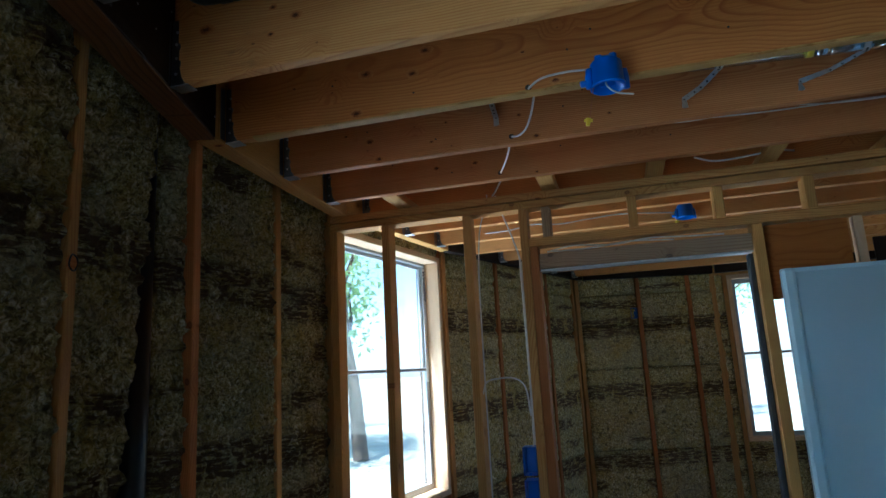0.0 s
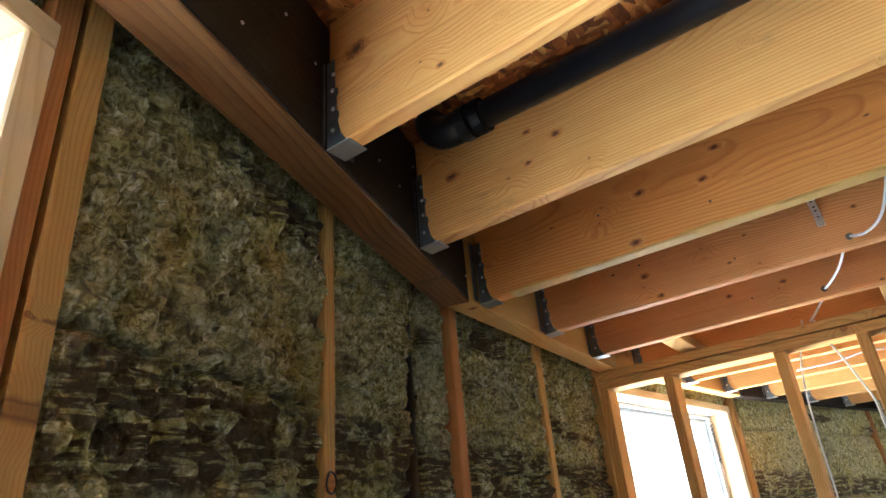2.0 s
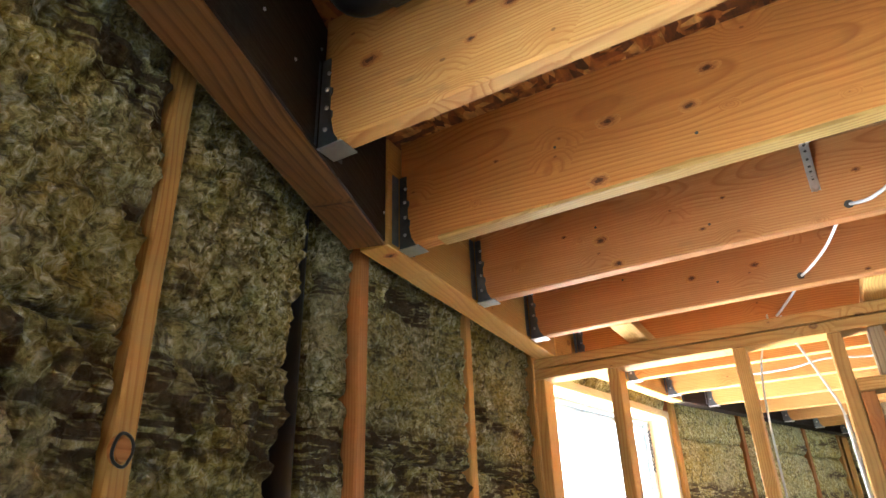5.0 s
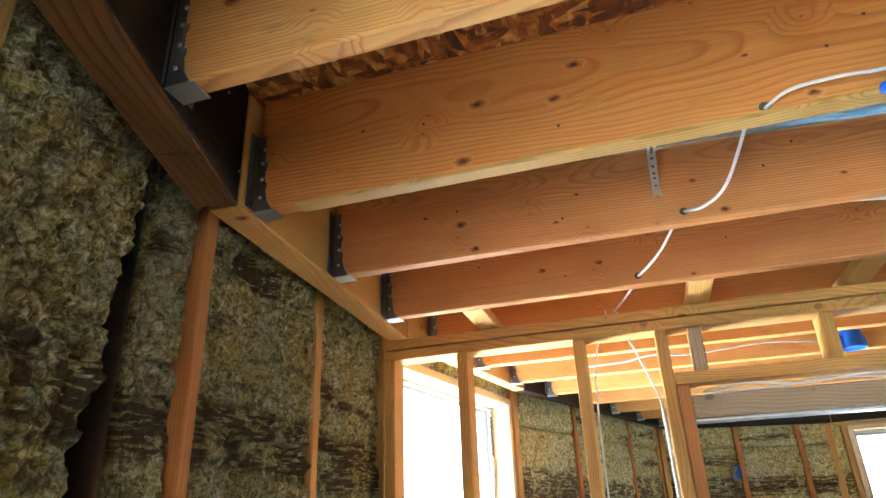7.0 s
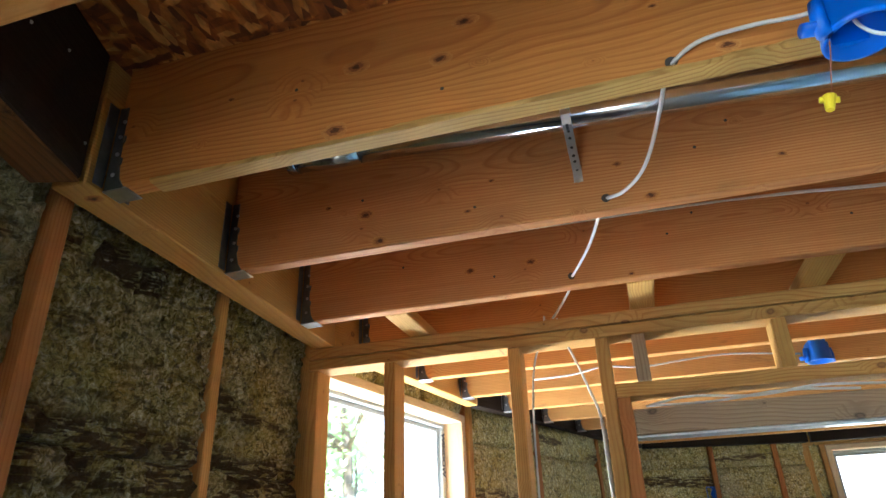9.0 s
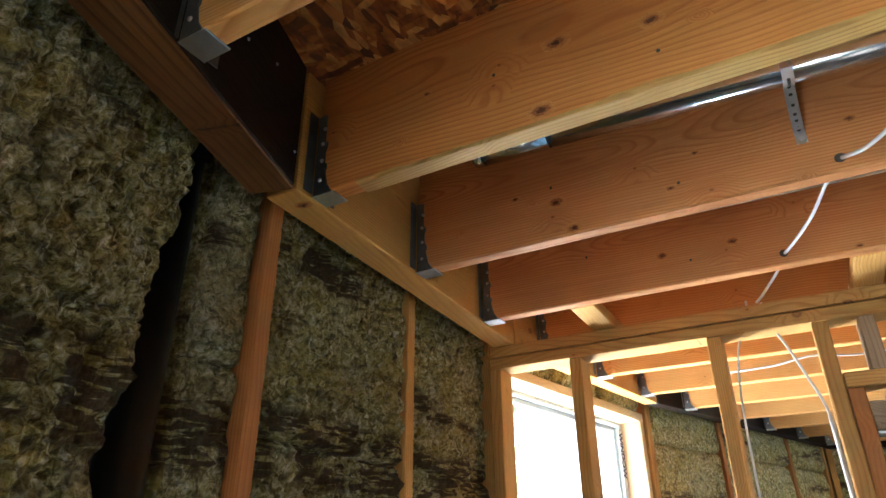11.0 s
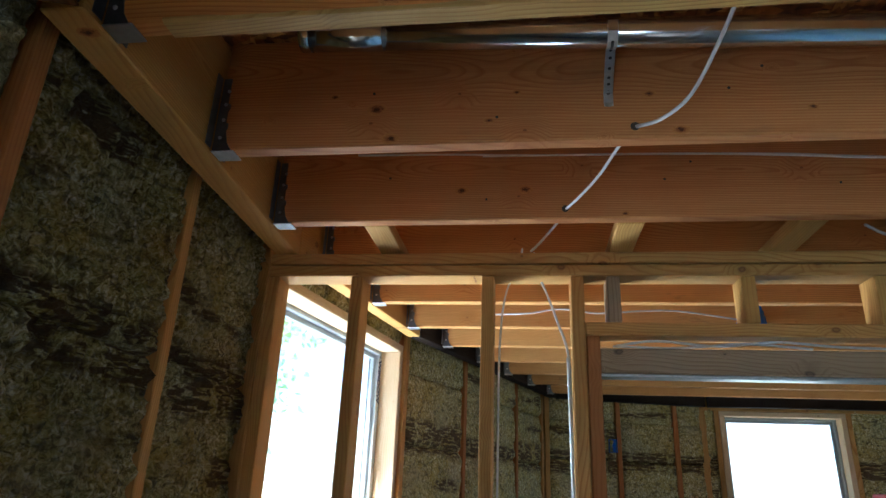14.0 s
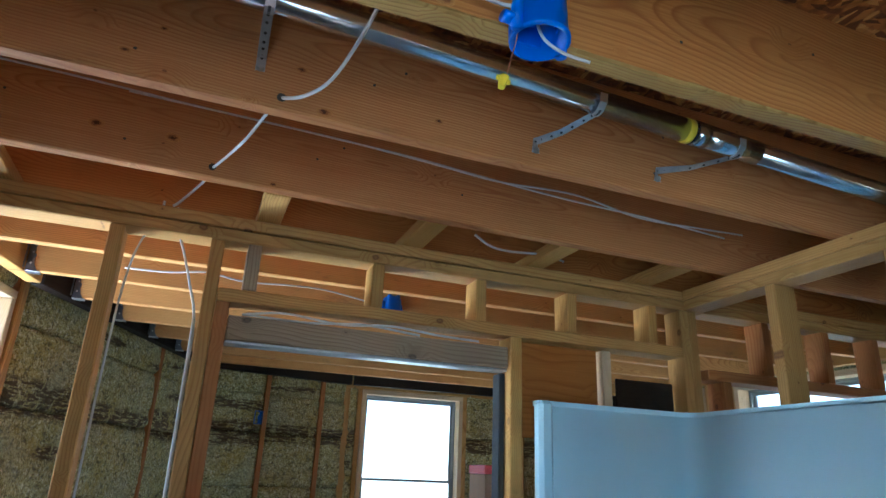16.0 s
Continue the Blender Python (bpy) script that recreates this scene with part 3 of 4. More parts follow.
def make_window(number, k, a0, a1, z0, z1):
    """A single-hung window with a rough wooden frame in wall k."""
    p, q, d, n, length = seg(k)
    win = tagged(new("window_%d" % number), "single-hung window in a raw lumber opening", "window", kind="structure")
    mid = WALL_OFF + WALL_T / 2 - 0.003
    W = WALL_T + 0.006
    up = (0, 0, 1)
    board("head_jamb", on_wall(k, a0 - 0.038, mid, z1 + 0.019), on_wall(k, a1 + 0.038, mid, z1 + 0.019), W, 0.038, M_JAMB, win)
    board("window_sill", on_wall(k, a0 - 0.038, mid, z0 - 0.019), on_wall(k, a1 + 0.038, mid, z0 - 0.019), W, 0.038, M_JAMB, win)
    for a in (a0 - 0.019, a1 + 0.019):
        x, y, _ = on_wall(k, a, mid, 0)
        board("side_jamb", (x, y, z0), (x, y, z1), 0.038, W, M_JAMB, win, up=(n.x, n.y, 0))
    o = WALL_OFF + 0.116
    f = 0.018
    for a in (a0 + f / 2, a1 - f / 2):
        x, y, _ = on_wall(k, a, o, 0)
        board("window_frame", (x, y, z0), (x, y, z1), f, 0.044, M_FRAME, win, up=(n.x, n.y, 0))
    for z in (z0 + f / 2, z1 - f / 2):
        board("window_frame", on_wall(k, a0 + f, o, z), on_wall(k, a1 - f, o, z), 0.044, f, M_FRAME, win)
    zm = z0 + 0.515 * (z1 - z0)
    for name, zb, zt, shift in (("lower_sash", z0 + f, zm + 0.012, -0.0115), ("upper_sash", zm - 0.012, z1 - f, 0.0115)):
        sash = part(name, box_bm(0.002, 0.002, 0.002, 0), M_FRAME, win, m=Matrix.Translation(on_wall(k, (a0 + a1) / 2, o + shift, zb + 0.01)))
        inv = sash.matrix_basis.inverted()
        for a in (a0 + f + 0.011, a1 - f - 0.011):
            x, y, _ = on_wall(k, a, o + shift, 0)
            b = board("stile", (x, y, zb), (x, y, zt), 0.022, 0.022, M_FRAME, None, up=(n.x, n.y, 0))
            b.parent, b.matrix_basis = sash, inv @ b.matrix_basis
        for z in (zb + 0.011, zt - 0.011):
            b = board("rail", on_wall(k, a0 + f + 0.022, o + shift, z), on_wall(k, a1 - f - 0.022, o + shift, z), 0.022, 0.022, M_FRAME)
            b.parent, b.matrix_basis = sash, inv @ b.matrix_basis
        b = board("pane", on_wall(k, a0 + f + 0.015, o + shift, (zb + zt) / 2), on_wall(k, a1 - f - 0.015, o + shift, (zb + zt) / 2), 0.004, zt - zb - 0.04, M_GLASS, bevel=0)
        b.parent, b.matrix_basis = sash, inv @ b.matrix_basis
        b.visible_shadow = False
    return win


# wall A: the stretch beside which the camera walks; along is counted from the plan's first corner
LA = seg(0)[4]
A0 = LA - 1.846                       # the along value of y = 0
win1 = (A0 - 0.50, A0 + 0.60, 0.93, 2.37)
wallA = outer_wall(1, 0, [(0.06, M_STUD), (A0 - 0.52 - 0.038, M_STUD), (A0 + 0.645, M_RED), (A0 + 0.692, M_STUD), (A0 + 1.292, M_STUD)],
                   0.0085, win1)
for z0, z1 in ((0.03, 0.86), (0.86, 2.13), (2.13, TOP - 0.08)):
    fine = 0.0085 if z1 > 1 else 0.04
    add_batt(wallA, 0, A0 + 1.31, A0 + 1.718, z0, z1, fine, ragged=0.035, slant=0.15)
    add_batt(wallA, 0, A0 + 1.838, LA + 0.05, z0, z1, fine, deep=0.03)
make_window(1, 0, *win1)
LB = seg(1)[4]
wallB = outer_wall(2, 1, [(0.675, M_STUD)], 0.0085)
add_stud(wallB, 1, 0.088, M_RED, proud=0.014)
for z0, z1 in ((0.03, 0.86), (0.86, 2.02), (2.02, TOP - 0.08)):
    add_batt(wallB, 1, 0.107, 0.656, z0, z1, 0.0085 if z1 > 1 else 0.04)
    add_batt(wallB, 1, 0.694, LB + 0.07, z0, z1, 0.0085 if z1 > 1 else 0.04)
for z0, z1 in ((0.03, 0.86), (0.86, 2.13), (2.13, TOP - 0.08)):
    add_batt(wallB, 1, -0.045, 0.069, z0, z1, 0.0085 if z1 > 1 else 0.04)
LC = seg(2)[4]
win2 = (0.13, 1.27, 0.93, 2.385)
outer_wall(3, 2, [(0.070, M_STUD), (0.5, M_STUD), (0.9, M_STUD), (1.332, M_RED)], 0.03, win2)
make_window(2, 2, *win2)
LD = seg(3)[4]
outer_wall(4, 3, [(0.12, M_STUD), (0.83, M_RED), (1.70, M_RED), (LD + 0.05, M_STUD)], 0.025, seams=(0.0, 0.86, 1.95, 2.3, TOP - 0.08))
LE = seg(4)[4]
outer_wall(5, 4, [(-0.04, M_STUD), (0.545, M_RED), (1.03, M_RED), (LE + 0.05, M_STUD)], 0.025, seams=(0.0, 0.86, 1.6, 2.0, 2.3, TOP - 0.08))
LF = seg(5)[4]
win3 = (0.16, 1.03, 0.93, 2.385)
outer_wall(6, 5, [(-0.02, M_STUD), (0.10, M_STUD), (0.6, M_STUD), (1.09, M_STUD), (1.47, M_STUD)], 0.025, win3, seams=(0.0, 0.86, 1.7, 2.05, TOP - 0.08))
make_window(3, 5, *win3)
# wall 13's window is unseen, assumed there to light the joists from behind
more = {7: (0.15, 0.85, 0.93, 2.40), 8: (0.16, 1.34, 0.93, 2.40), 13: (0.15, 1.05, 0.93, 2.38)}
for k in range(6, len(PLAN)):
    L = seg(k)[4]
    o = more.get(k)
    marks = [0.05, L * 0.36, L * 0.68, L - 0.05] if o is None else [0.02, o[0] - 0.055, (o[0] + o[1]) / 2, o[1] + 0.055, L - 0.02]
    outer_wall(k + 1, k, [(a, M_STUD) for a in marks], 0.06, o)
    if o:
        make_window(k - 3 if k < 12 else k - 6, k, *o)

# ---------------------------------------------------------------- rim boards and dark beam along the outer wall


def rim(name, k, a0, a1, material, thick, label, category):
    p, q, d, n, length = seg(k)
    return tagged(board(name, on_wall(k, a0, thick / 2, H + DEPTH / 2), on_wall(k, a1, thick / 2, H + DEPTH / 2), thick, DEPTH - 0.001, material), label, category)


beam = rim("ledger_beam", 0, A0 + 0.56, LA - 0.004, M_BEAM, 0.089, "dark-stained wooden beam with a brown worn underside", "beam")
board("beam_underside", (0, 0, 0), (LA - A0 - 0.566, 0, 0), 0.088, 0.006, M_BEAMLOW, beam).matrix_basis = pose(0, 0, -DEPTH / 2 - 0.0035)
for k in range(14):
    bm = bmesh.new()
    bmesh.ops.create_cone(bm, cap_ends=True, segments=8, radius1=0.0034, radius2=0.0026, depth=0.003)
    part("nail_head", bm, M_STEEL, beam, m=pose(-0.58 + 0.092 * k + 0.012 * math.sin(5.0 * k), -0.0455, 0.075 * math.sin(2.3 * k), 90))
rim("ledger_board", 0, 0.0, A0 + 0.555, M_PALE, 0.089, "pale pine ledger board beneath the deck", "beam")
ledger_mid = rim("ledger_board", 1, 0.006, LB + 0.03, M_PALE, 0.076, "knotty pale pine ledger board carrying joists", "beam")
# far rims (walls 3 to 5) take the dark beam wood in place of shadow
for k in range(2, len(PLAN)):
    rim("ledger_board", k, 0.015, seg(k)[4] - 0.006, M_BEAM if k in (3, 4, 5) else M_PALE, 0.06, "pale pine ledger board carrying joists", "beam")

for z in (2.444, 2.482):
    tagged(board("wall_plate", on_wall(5, -0.02, WALL_OFF + 0.06, z), on_wall(5, LF, WALL_OFF + 0.06, z), 0.13, 0.0365, M_STUD), "fir plate above the far window", "plate", "far wall plates")
# ---------------------------------------------------------------- joists and hangers
joists = []
for i in range(-9, 12):
    y = Y2 + S * i + 0.019
    if y < -1.8 or y > 6.2:
        continue
    x0, x1 = rim_x(y) + 0.012, rim_x(y, True) - 0.012
    # joists past the partition use yellow fir for the window light on them
    j = board("ceiling_joist", (x0, y, H + DEPTH / 2), (x1, y, H + DEPTH / 2), 0.038, DEPTH - 0.002, M_JOIST_YELLOW if i < 0 or i > 3 else M_JOIST if i in (0, 3) else M_JOIST_RED, bevel=0.004)
    tagged(j, "orange-brown fir ceiling joist with knots and saw marks", "joist", "ceiling joists")
    joists.append((i, j, x0, y))


for i, xh, zh in ((0, -0.143, 2.453), (1, -0.262, 2.467), (2, -0.380, 2.469)):
    for index, j, x0, y in joists:
        if index == i:
            bm = bmesh.new()
            bmesh.ops.create_cone(bm, cap_ends=True, segments=16, radius1=0.0095, radius2=0.0095, depth=0.0400)
            inner = j.matrix_basis.inverted() @ pose(xh, y, zh, 90)
            part("drill_hole", bm, M_SHEATH, j, m=inner)
            for dx, dz in ((0.12, 0.11), (0.19, 0.16), (-0.35, 0.06), (-0.62, 0.13), (0.55, 0.09), (0.9, 0.17)):
                bm = bmesh.new()
                bmesh.ops.create_cone(bm, cap_ends=True, segments=8, radius1=0.0035, radius2=0.0035, depth=0.0392)
                part("nail_hole", bm, M_SHEATH, j, m=j.matrix_basis.inverted() @ pose(xh + dx + 0.07 * i, y, H + dz, 90))


def knot(parent, x, y, z, size, turn=90):
    """A sound knot, standing a hair proud of a sawn face; outline uneven and drawn out along the grain."""
    bm = bmesh.new()
    mid, rim_verts = bm.verts.new((0, 0, 0.10)), []
    for k in range(18):
        a = 2 * math.pi * k / 18
        r = 1.0 + 0.28 * noise.noise(Vector((math.cos(a) * 1.5, math.sin(a) * 1.5, x * 9 + z * 5)))
        rim_verts.append(bm.verts.new((r * math.cos(a), r * math.sin(a), 0)))
    for k in range(18):
        bm.faces.new((mid, rim_verts[k], rim_verts[(k + 1) % 18]))
    part("knot", bm, M_KNOT, parent, m=parent.matrix_basis.inverted() @ pose(x, y, z, turn) @ Matrix.Diagonal((0.021 * size, 0.013 * size, 0.008 * size, 1)), smooth=True)


KNOTS = {0: ((-0.647, 2.589, 1.3), (-0.495, 2.563, 1.1), (-0.449, 2.632, 1.2), (-0.898, 2.584, 0.5), (-0.064, 2.462, 0.9), (-0.683, 2.462, 1.3), (-0.151, 2.567, 0.5)),
         1: ((-0.9, 2.565, 0.6), (-0.803, 2.53, 1.2), (-0.768, 2.456, 1.0), (-0.559, 2.492, 0.6), (-0.501, 2.559, 0.5), (-0.229, 2.543, 0.7), (0.081, 2.499, 0.6), (-0.173, 2.456, 0.9)),
         2: ((-0.226, 2.452, 0.6), (-0.658, 2.527, 1.0), (-0.485, 2.528, 1.0)),
         -2: ((-0.84, 2.617, 1.9), (-0.666, 2.476, 0.6)),
         -1: ((-0.935, 2.581, 1.3), (-0.67, 2.568, 1.0), (-0.742, 2.529, 0.7), (-0.735, 2.604, 0.7))}
for index, j, x0, y in joists:
    for x, z, size in KNOTS.get(index, ()):
        knot(j, x, y - 0.0193, z, size * 0.95)
knot(ledger_mid, -1.19, 1.80, H - 0.0003, 1.0, 180)


def hanger(i, x0, y):
    """A galvanised joist hanger on the west end of a joist."""
    thing = tagged(new("joist_hanger"), "dull galvanised steel joist hanger nailed to the ledger", "joist hanger", "joist hangers")
    thing.matrix_basis = Matrix.Translation((x0, y, H))
    part("seat", box_bm(0.052, 0.045, 0.003, 0.0008, (0.024, 0, -0.003)), M_STEEL, thing, "shiny stamped seat plate")
    for s in (-1, 1):
        bm = bmesh.new()
        out = [(0.0, -0.004), (0.045, -0.004), (0.030, 0.02), (0.024, 0.05), (0.027, 0.055), (0.027, 0.066), (0.021, 0.07), (0.021, 0.10), (0.025, 0.105), (0.025, 0.116), (0.018, 0.12), (0.018, 0.185), (0.0, 0.185)]
        lo = [bm.verts.new((a, s * 0.0195, b)) for a, b in out]
        hi = [bm.verts.new((a, s * 0.0222, b)) for a, b in out]
        bm.faces.new(lo)
        bm.faces.new(hi)
        for k in range(len(out)):
            bm.faces.new((lo[k], lo[(k + 1) % len(out)], hi[(k + 1) % len(out)], hi[k]))
        part("side_strap", bm, M_HANGER, thing)
        part("flange", box_bm(0.0025, 0.024, 0.18, 0.0006, (-0.004, s * 0.034, 0.095)), M_HANGER, thing)
        for z in (0.03, 0.075, 0.115, 0.15):
            bm = bmesh.new()
            bmesh.ops.create_cone(bm, cap_ends=True, segments=8, radius1=0.0045, radius2=0.0035, depth=0.003)
            part("nail_head", bm, M_STEEL, thing, m=pose(0.014 + 0.006 * (z * 70 % 1), s * 0.0236, z, 90))
    return thing


for i, j, x0, y in joists:
    if -4 <= i <= 10:
        hanger(i, x0, y)

# ---------------------------------------------------------------- partition along x
PY, PD = 2.85, 0.089
PC = PY + PD / 2
partition = tagged(new("stud_partition"), "open partition frame of raw fir studs and plates", "stud wall", kind="structure")
for z in (2.3825, 2.4215):
    board("top_plate", (-1.29, PC, z), (1.41, PC, z), PD, 0.0355, M_STUD, partition)
board("bottom_plate", (-1.29, PC, 0.019), (-0.28, PC, 0.019), PD, 0.038, M_STUD, partition)
for x, mat in ((-1.272, M_STUD), (-1.002, M_STUD), (-0.599, M_STUD), (-0.336, M_STUD), (1.322, M_STUD), (1.36, M_STUD)):
    board("stud", (x, PC, 0.038), (x, PC, 2.364), 0.0375, PD, mat, partition, up=(0, 1, 0))
board("jack_stud", (-0.297, PC, 0.038), (-0.297, PC, 2.186), 0.0375, PD, M_RED, partition, up=(0, 1, 0))
board("header", (-0.316, PC, 2.206), (1.303, PC, 2.206), PD, 0.038, M_STUD, partition)
# first cripple takes the grey wood in place of the shadow on it
for x, mat in ((-0.232, M_GREY), (0.143, M_PALE), (0.493, M_PALE), (0.838, M_PALE), (1.178, M_PALE)):
    board("cripple", (x, PC, 2.225), (x, PC, 2.364), 0.0375, PD, mat, partition, up=(0, 1, 0))

for z in (2.383, 2.421):
    board("top_plate", (1.413, PC, z), (3.12, PC, z), PD, 0.037, M_STUD, partition)
board("header", (1.413, PC, 2.135), (3.12, PC, 2.135), PD, 0.038, M_RED, partition)
for x in (1.72, 2.045, 2.335, 2.66, 2.99):
    board("cripple", (x, PC, 2.155), (x, PC, 2.364), 0.0375, PD, M_RED, partition, up=(0, 1, 0))
for x in (1.50, 3.09):
    board("jack_stud", (x, PC, 0.038), (x, PC, 2.115), 0.0375, PD, M_RED, partition, up=(0, 1, 0))

# pocket door frame in the opening
pocket = tagged(new("pocket_door_frame"), "pocket door frame with weathered header and steel track", "door frame")
board("frame_header", (-0.277, PC + 0.006, 2.118), (0.60, PC + 0.006, 2.118), 0.07, 0.070, M_GREY, pocket)
board("track", (-0.277, PC + 0.004, 2.078), (0.60, PC + 0.004, 2.078), 0.05, 0.010, M_STEEL, pocket, label="galvanised sliding door track")
board("jamb_post", (0.622, PC, 0.0), (0.622, PC, 2.186), 0.042, PD, M_PALE, pocket, up=(0, 1, 0))
board("jamb_strip", (0.590, PC + 0.02, 0.0), (0.590, PC + 0.02, 2.07), 0.02, 0.05, M_DARKSEAL, pocket, up=(0, 1, 0), label="dark edge strip")
board("panel", (0.655, PY + 0.062, 2.03), (0.967, PY + 0.062, 2.03), 0.012, 0.31, M_PLY, pocket, label="stained brown plywood panel")
board("back_panel", (1.045, PY + 0.060, 1.95), (1.29, PY + 0.060, 1.95), 0.012, 0.29, M_BEAM, pocket, label="dark brown backing board")
board("split_stud", (1.0, PC + 0.02, 0.0), (1.0, PC + 0.02, 2.186), 0.036, 0.045, M_JAMB, pocket, up=(0, 1, 0))

# partition along y, behind the shower
RX = 1.32
side = tagged(new("stud_partition"), "open partition frame of raw fir studs behind the shower", "stud wall", kind="structure")
for z in (2.383, 2.421):
    board("top_plate", (RX + PD / 2, PY - 0.002, z), (RX + PD / 2, 0.9, z), PD, 0.037, M_STUD, side)
board("bottom_plate", (RX + PD / 2, PY - 0.002, 0.019), (RX + PD / 2, 0.9, 0.019), PD, 0.038, M_STUD, side)
for y in (2.46, 2.07, 1.66, 1.26, 0.92):
    board("stud", (RX + PD / 2, y, 0.038), (RX + PD / 2, y, 2.364), 0.0375, PD, M_STUD, side, up=(1, 0, 0))

# ---------------------------------------------------------------- shower surround


def shower():
    thing = tagged(new("shower_surround"), "glossy white acrylic shower surround with rolled rim", "shower")
    x0, x1, y0, y1, z1 = 0.677, 1.305, 1.30, 2.838, 1.985

    def shell(path, za, zb, thick):
        bm = bmesh.new()
        n = len(path)
        offs = []
        for i in range(n):
            a, b = Vector(path[max(0, i - 1)]), Vector(path[min(n - 1, i + 1)])
            d = (b - a).normalized()
            offs.append(Vector(path[i]) + Vector((d.y, -d.x)) * thick)
        grid = [[bm.verts.new((p[0], p[1], z)) for p in path] for z in (za, zb)]
        out = [[bm.verts.new((p.x, p.y, z)) for p in offs] for z in (za, zb)]
        for i in range(n - 1):
            bm.faces.new((grid[0][i], grid[0][i + 1], grid[1][i + 1], grid[1][i]))
            bm.faces.new((out[0][i], out[0][i + 1], out[1][i + 1], out[1][i]))
            bm.faces.new((grid[1][i], grid[1][i + 1], out[1][i + 1], out[1][i]))
            bm.faces.new((grid[0][i], grid[0][i + 1], out[0][i + 1], out[0][i]))
        for i in (0, n - 1):
            bm.faces.new((grid[0][i], grid[1][i], out[1][i], out[0][i]))
        return bm

    def corner(cx, cy, r, a0, a1, steps=8):
        return [(cx + r * math.cos(radians(a0 + (a1 - a0) * t / steps)), cy + r * math.sin(radians(a0 + (a1 - a0) * t / steps))) for t in range(steps + 1)]

    r = 0.06
    # inner faces stand 25 mm in front of the framing
    xi, yi, yj = x1 - 0.025, y1 - 0.025, y0 + 0.025
    path = [(x0 + 0.03, yi)] + corner(xi - r, yi - r, r, 90, 0) + corner(xi - r, yj + r, r, 0, -90) + [(x0 + 0.03, yj)]
    part("wall_panel", shell(path, 0.42, z1 - 0.012, -0.006), M_ACRYLIC, thing, smooth=True)
    rim_path = [(x0, yi - 0.004)] + corner(xi - r, yi - r - 0.004, r, 90, 0) + corner(xi - r, yj + r + 0.004, r, 0, -90) + [(x0, yj + 0.004)]
    part("top_rim", shell(rim_path, z1 - 0.016, z1, -0.036), M_ACRYLIC, thing, smooth=False)
    for y in (yi, yj):
        part("edge_column", box_bm(0.05, 0.05, z1, 0.012, (x0 + 0.02, y, z1 / 2)), M_ACRYLIC, thing, smooth=False)
    part("tub", box_bm(x1 - x0 - 0.02, y1 - y0 - 0.02, 0.42, 0.03, ((x0 + x1) / 2, (y0 + y1) / 2, 0.21)), M_ACRYLIC, thing)
    return thing


shower()

# ---------------------------------------------------------------- blocks, pipes and wiring between the joists
for x in (-0.90, -0.205, 0.25, 0.70, 1.15):
    b = board("blocking", (x, Y2 + 2 * S + 0.039, H + 0.0195), (x, Y2 + 3 * S - 0.001, H + 0.0195), 0.07, 0.037, M_PALE)
    tagged(b, "short flat pine block between two joists", "blocking", "blocks above the partition")


def drain_pipe():
    thing = tagged(new("drain_pipe"), "black plastic drain pipe with an elbow between joists", "pipe")
    z0, y = 2.640, 1.305
    part("pipe", tube_bm([(-0.90, y, z0), (0.6, y, z0 - 0.03), (2.6, y, z0 - 0.06)], 0.030, 20), M_ABS, thing, smooth=True)
    bend = [(-0.875 - 0.055 * math.sin(t), y, z0 + 0.055 - 0.055 * math.cos(t)) for t in [k * math.pi / 16 for k in range(9)]]
    part("elbow", tube_bm([(-0.83, y, z0 - 0.001)] + bend, 0.036, 20), M_ABS, thing, smooth=True)
    for x in (-0.835, -0.80):
        part("hub_ring", tube_bm([(x - 0.012, y, z0 - 0.0015), (x + 0.012, y, z0 - 0.0015)], 0.0385, 20), M_ABS, thing, smooth=False)
    return thing


drain_pipe()
wall_pipe = part("vent_pipe", tube_bm([on_wall(0, A0 + 1.778, 0.200, z) for z in (0.0, 1.2, TOP - 0.005)], 0.040, 20), M_ABS, smooth=True)
tagged(wall_pipe, "black plastic vent pipe in a gap of the insulation", "pipe")


def duct_z(x):
    return 2.612 - 0.046 * (x + 0.33)


def vent_duct():
    thing = tagged(new("vent_duct"), "shiny galvanised round vent duct strapped between joists", "duct")
    y, r = 2.08, 0.029

    def run(name, x0, x1, rad, label="", mat=M_CONDUIT):
        part(name, tube_bm([(x0, y, duct_z(x0)), ((x0 + x1) / 2, y, duct_z((x0 + x1) / 2)), (x1, y, duct_z(x1))], rad, 32), mat, thing, label, smooth=True)

    run("pipe", -0.93, 0.74, r)
    run("pipe", 0.735, 3.2, r * 0.97)
    run("coupling", 0.70, 0.735, r + 0.0025)
    run("foil_tape", 0.735, 0.90, r + 0.001, "bright foil tape")
    run("end_collar", -0.945, -0.925, r + 0.003, "crimped bright duct end")
    run("foil_tape", -0.925, -0.77, r + 0.0015, "bright foil tape")
    run("sticker", 0.672, 0.690, r + 0.0015, "yellow paper sticker", M_YELLOW)
    return thing


vent_duct()


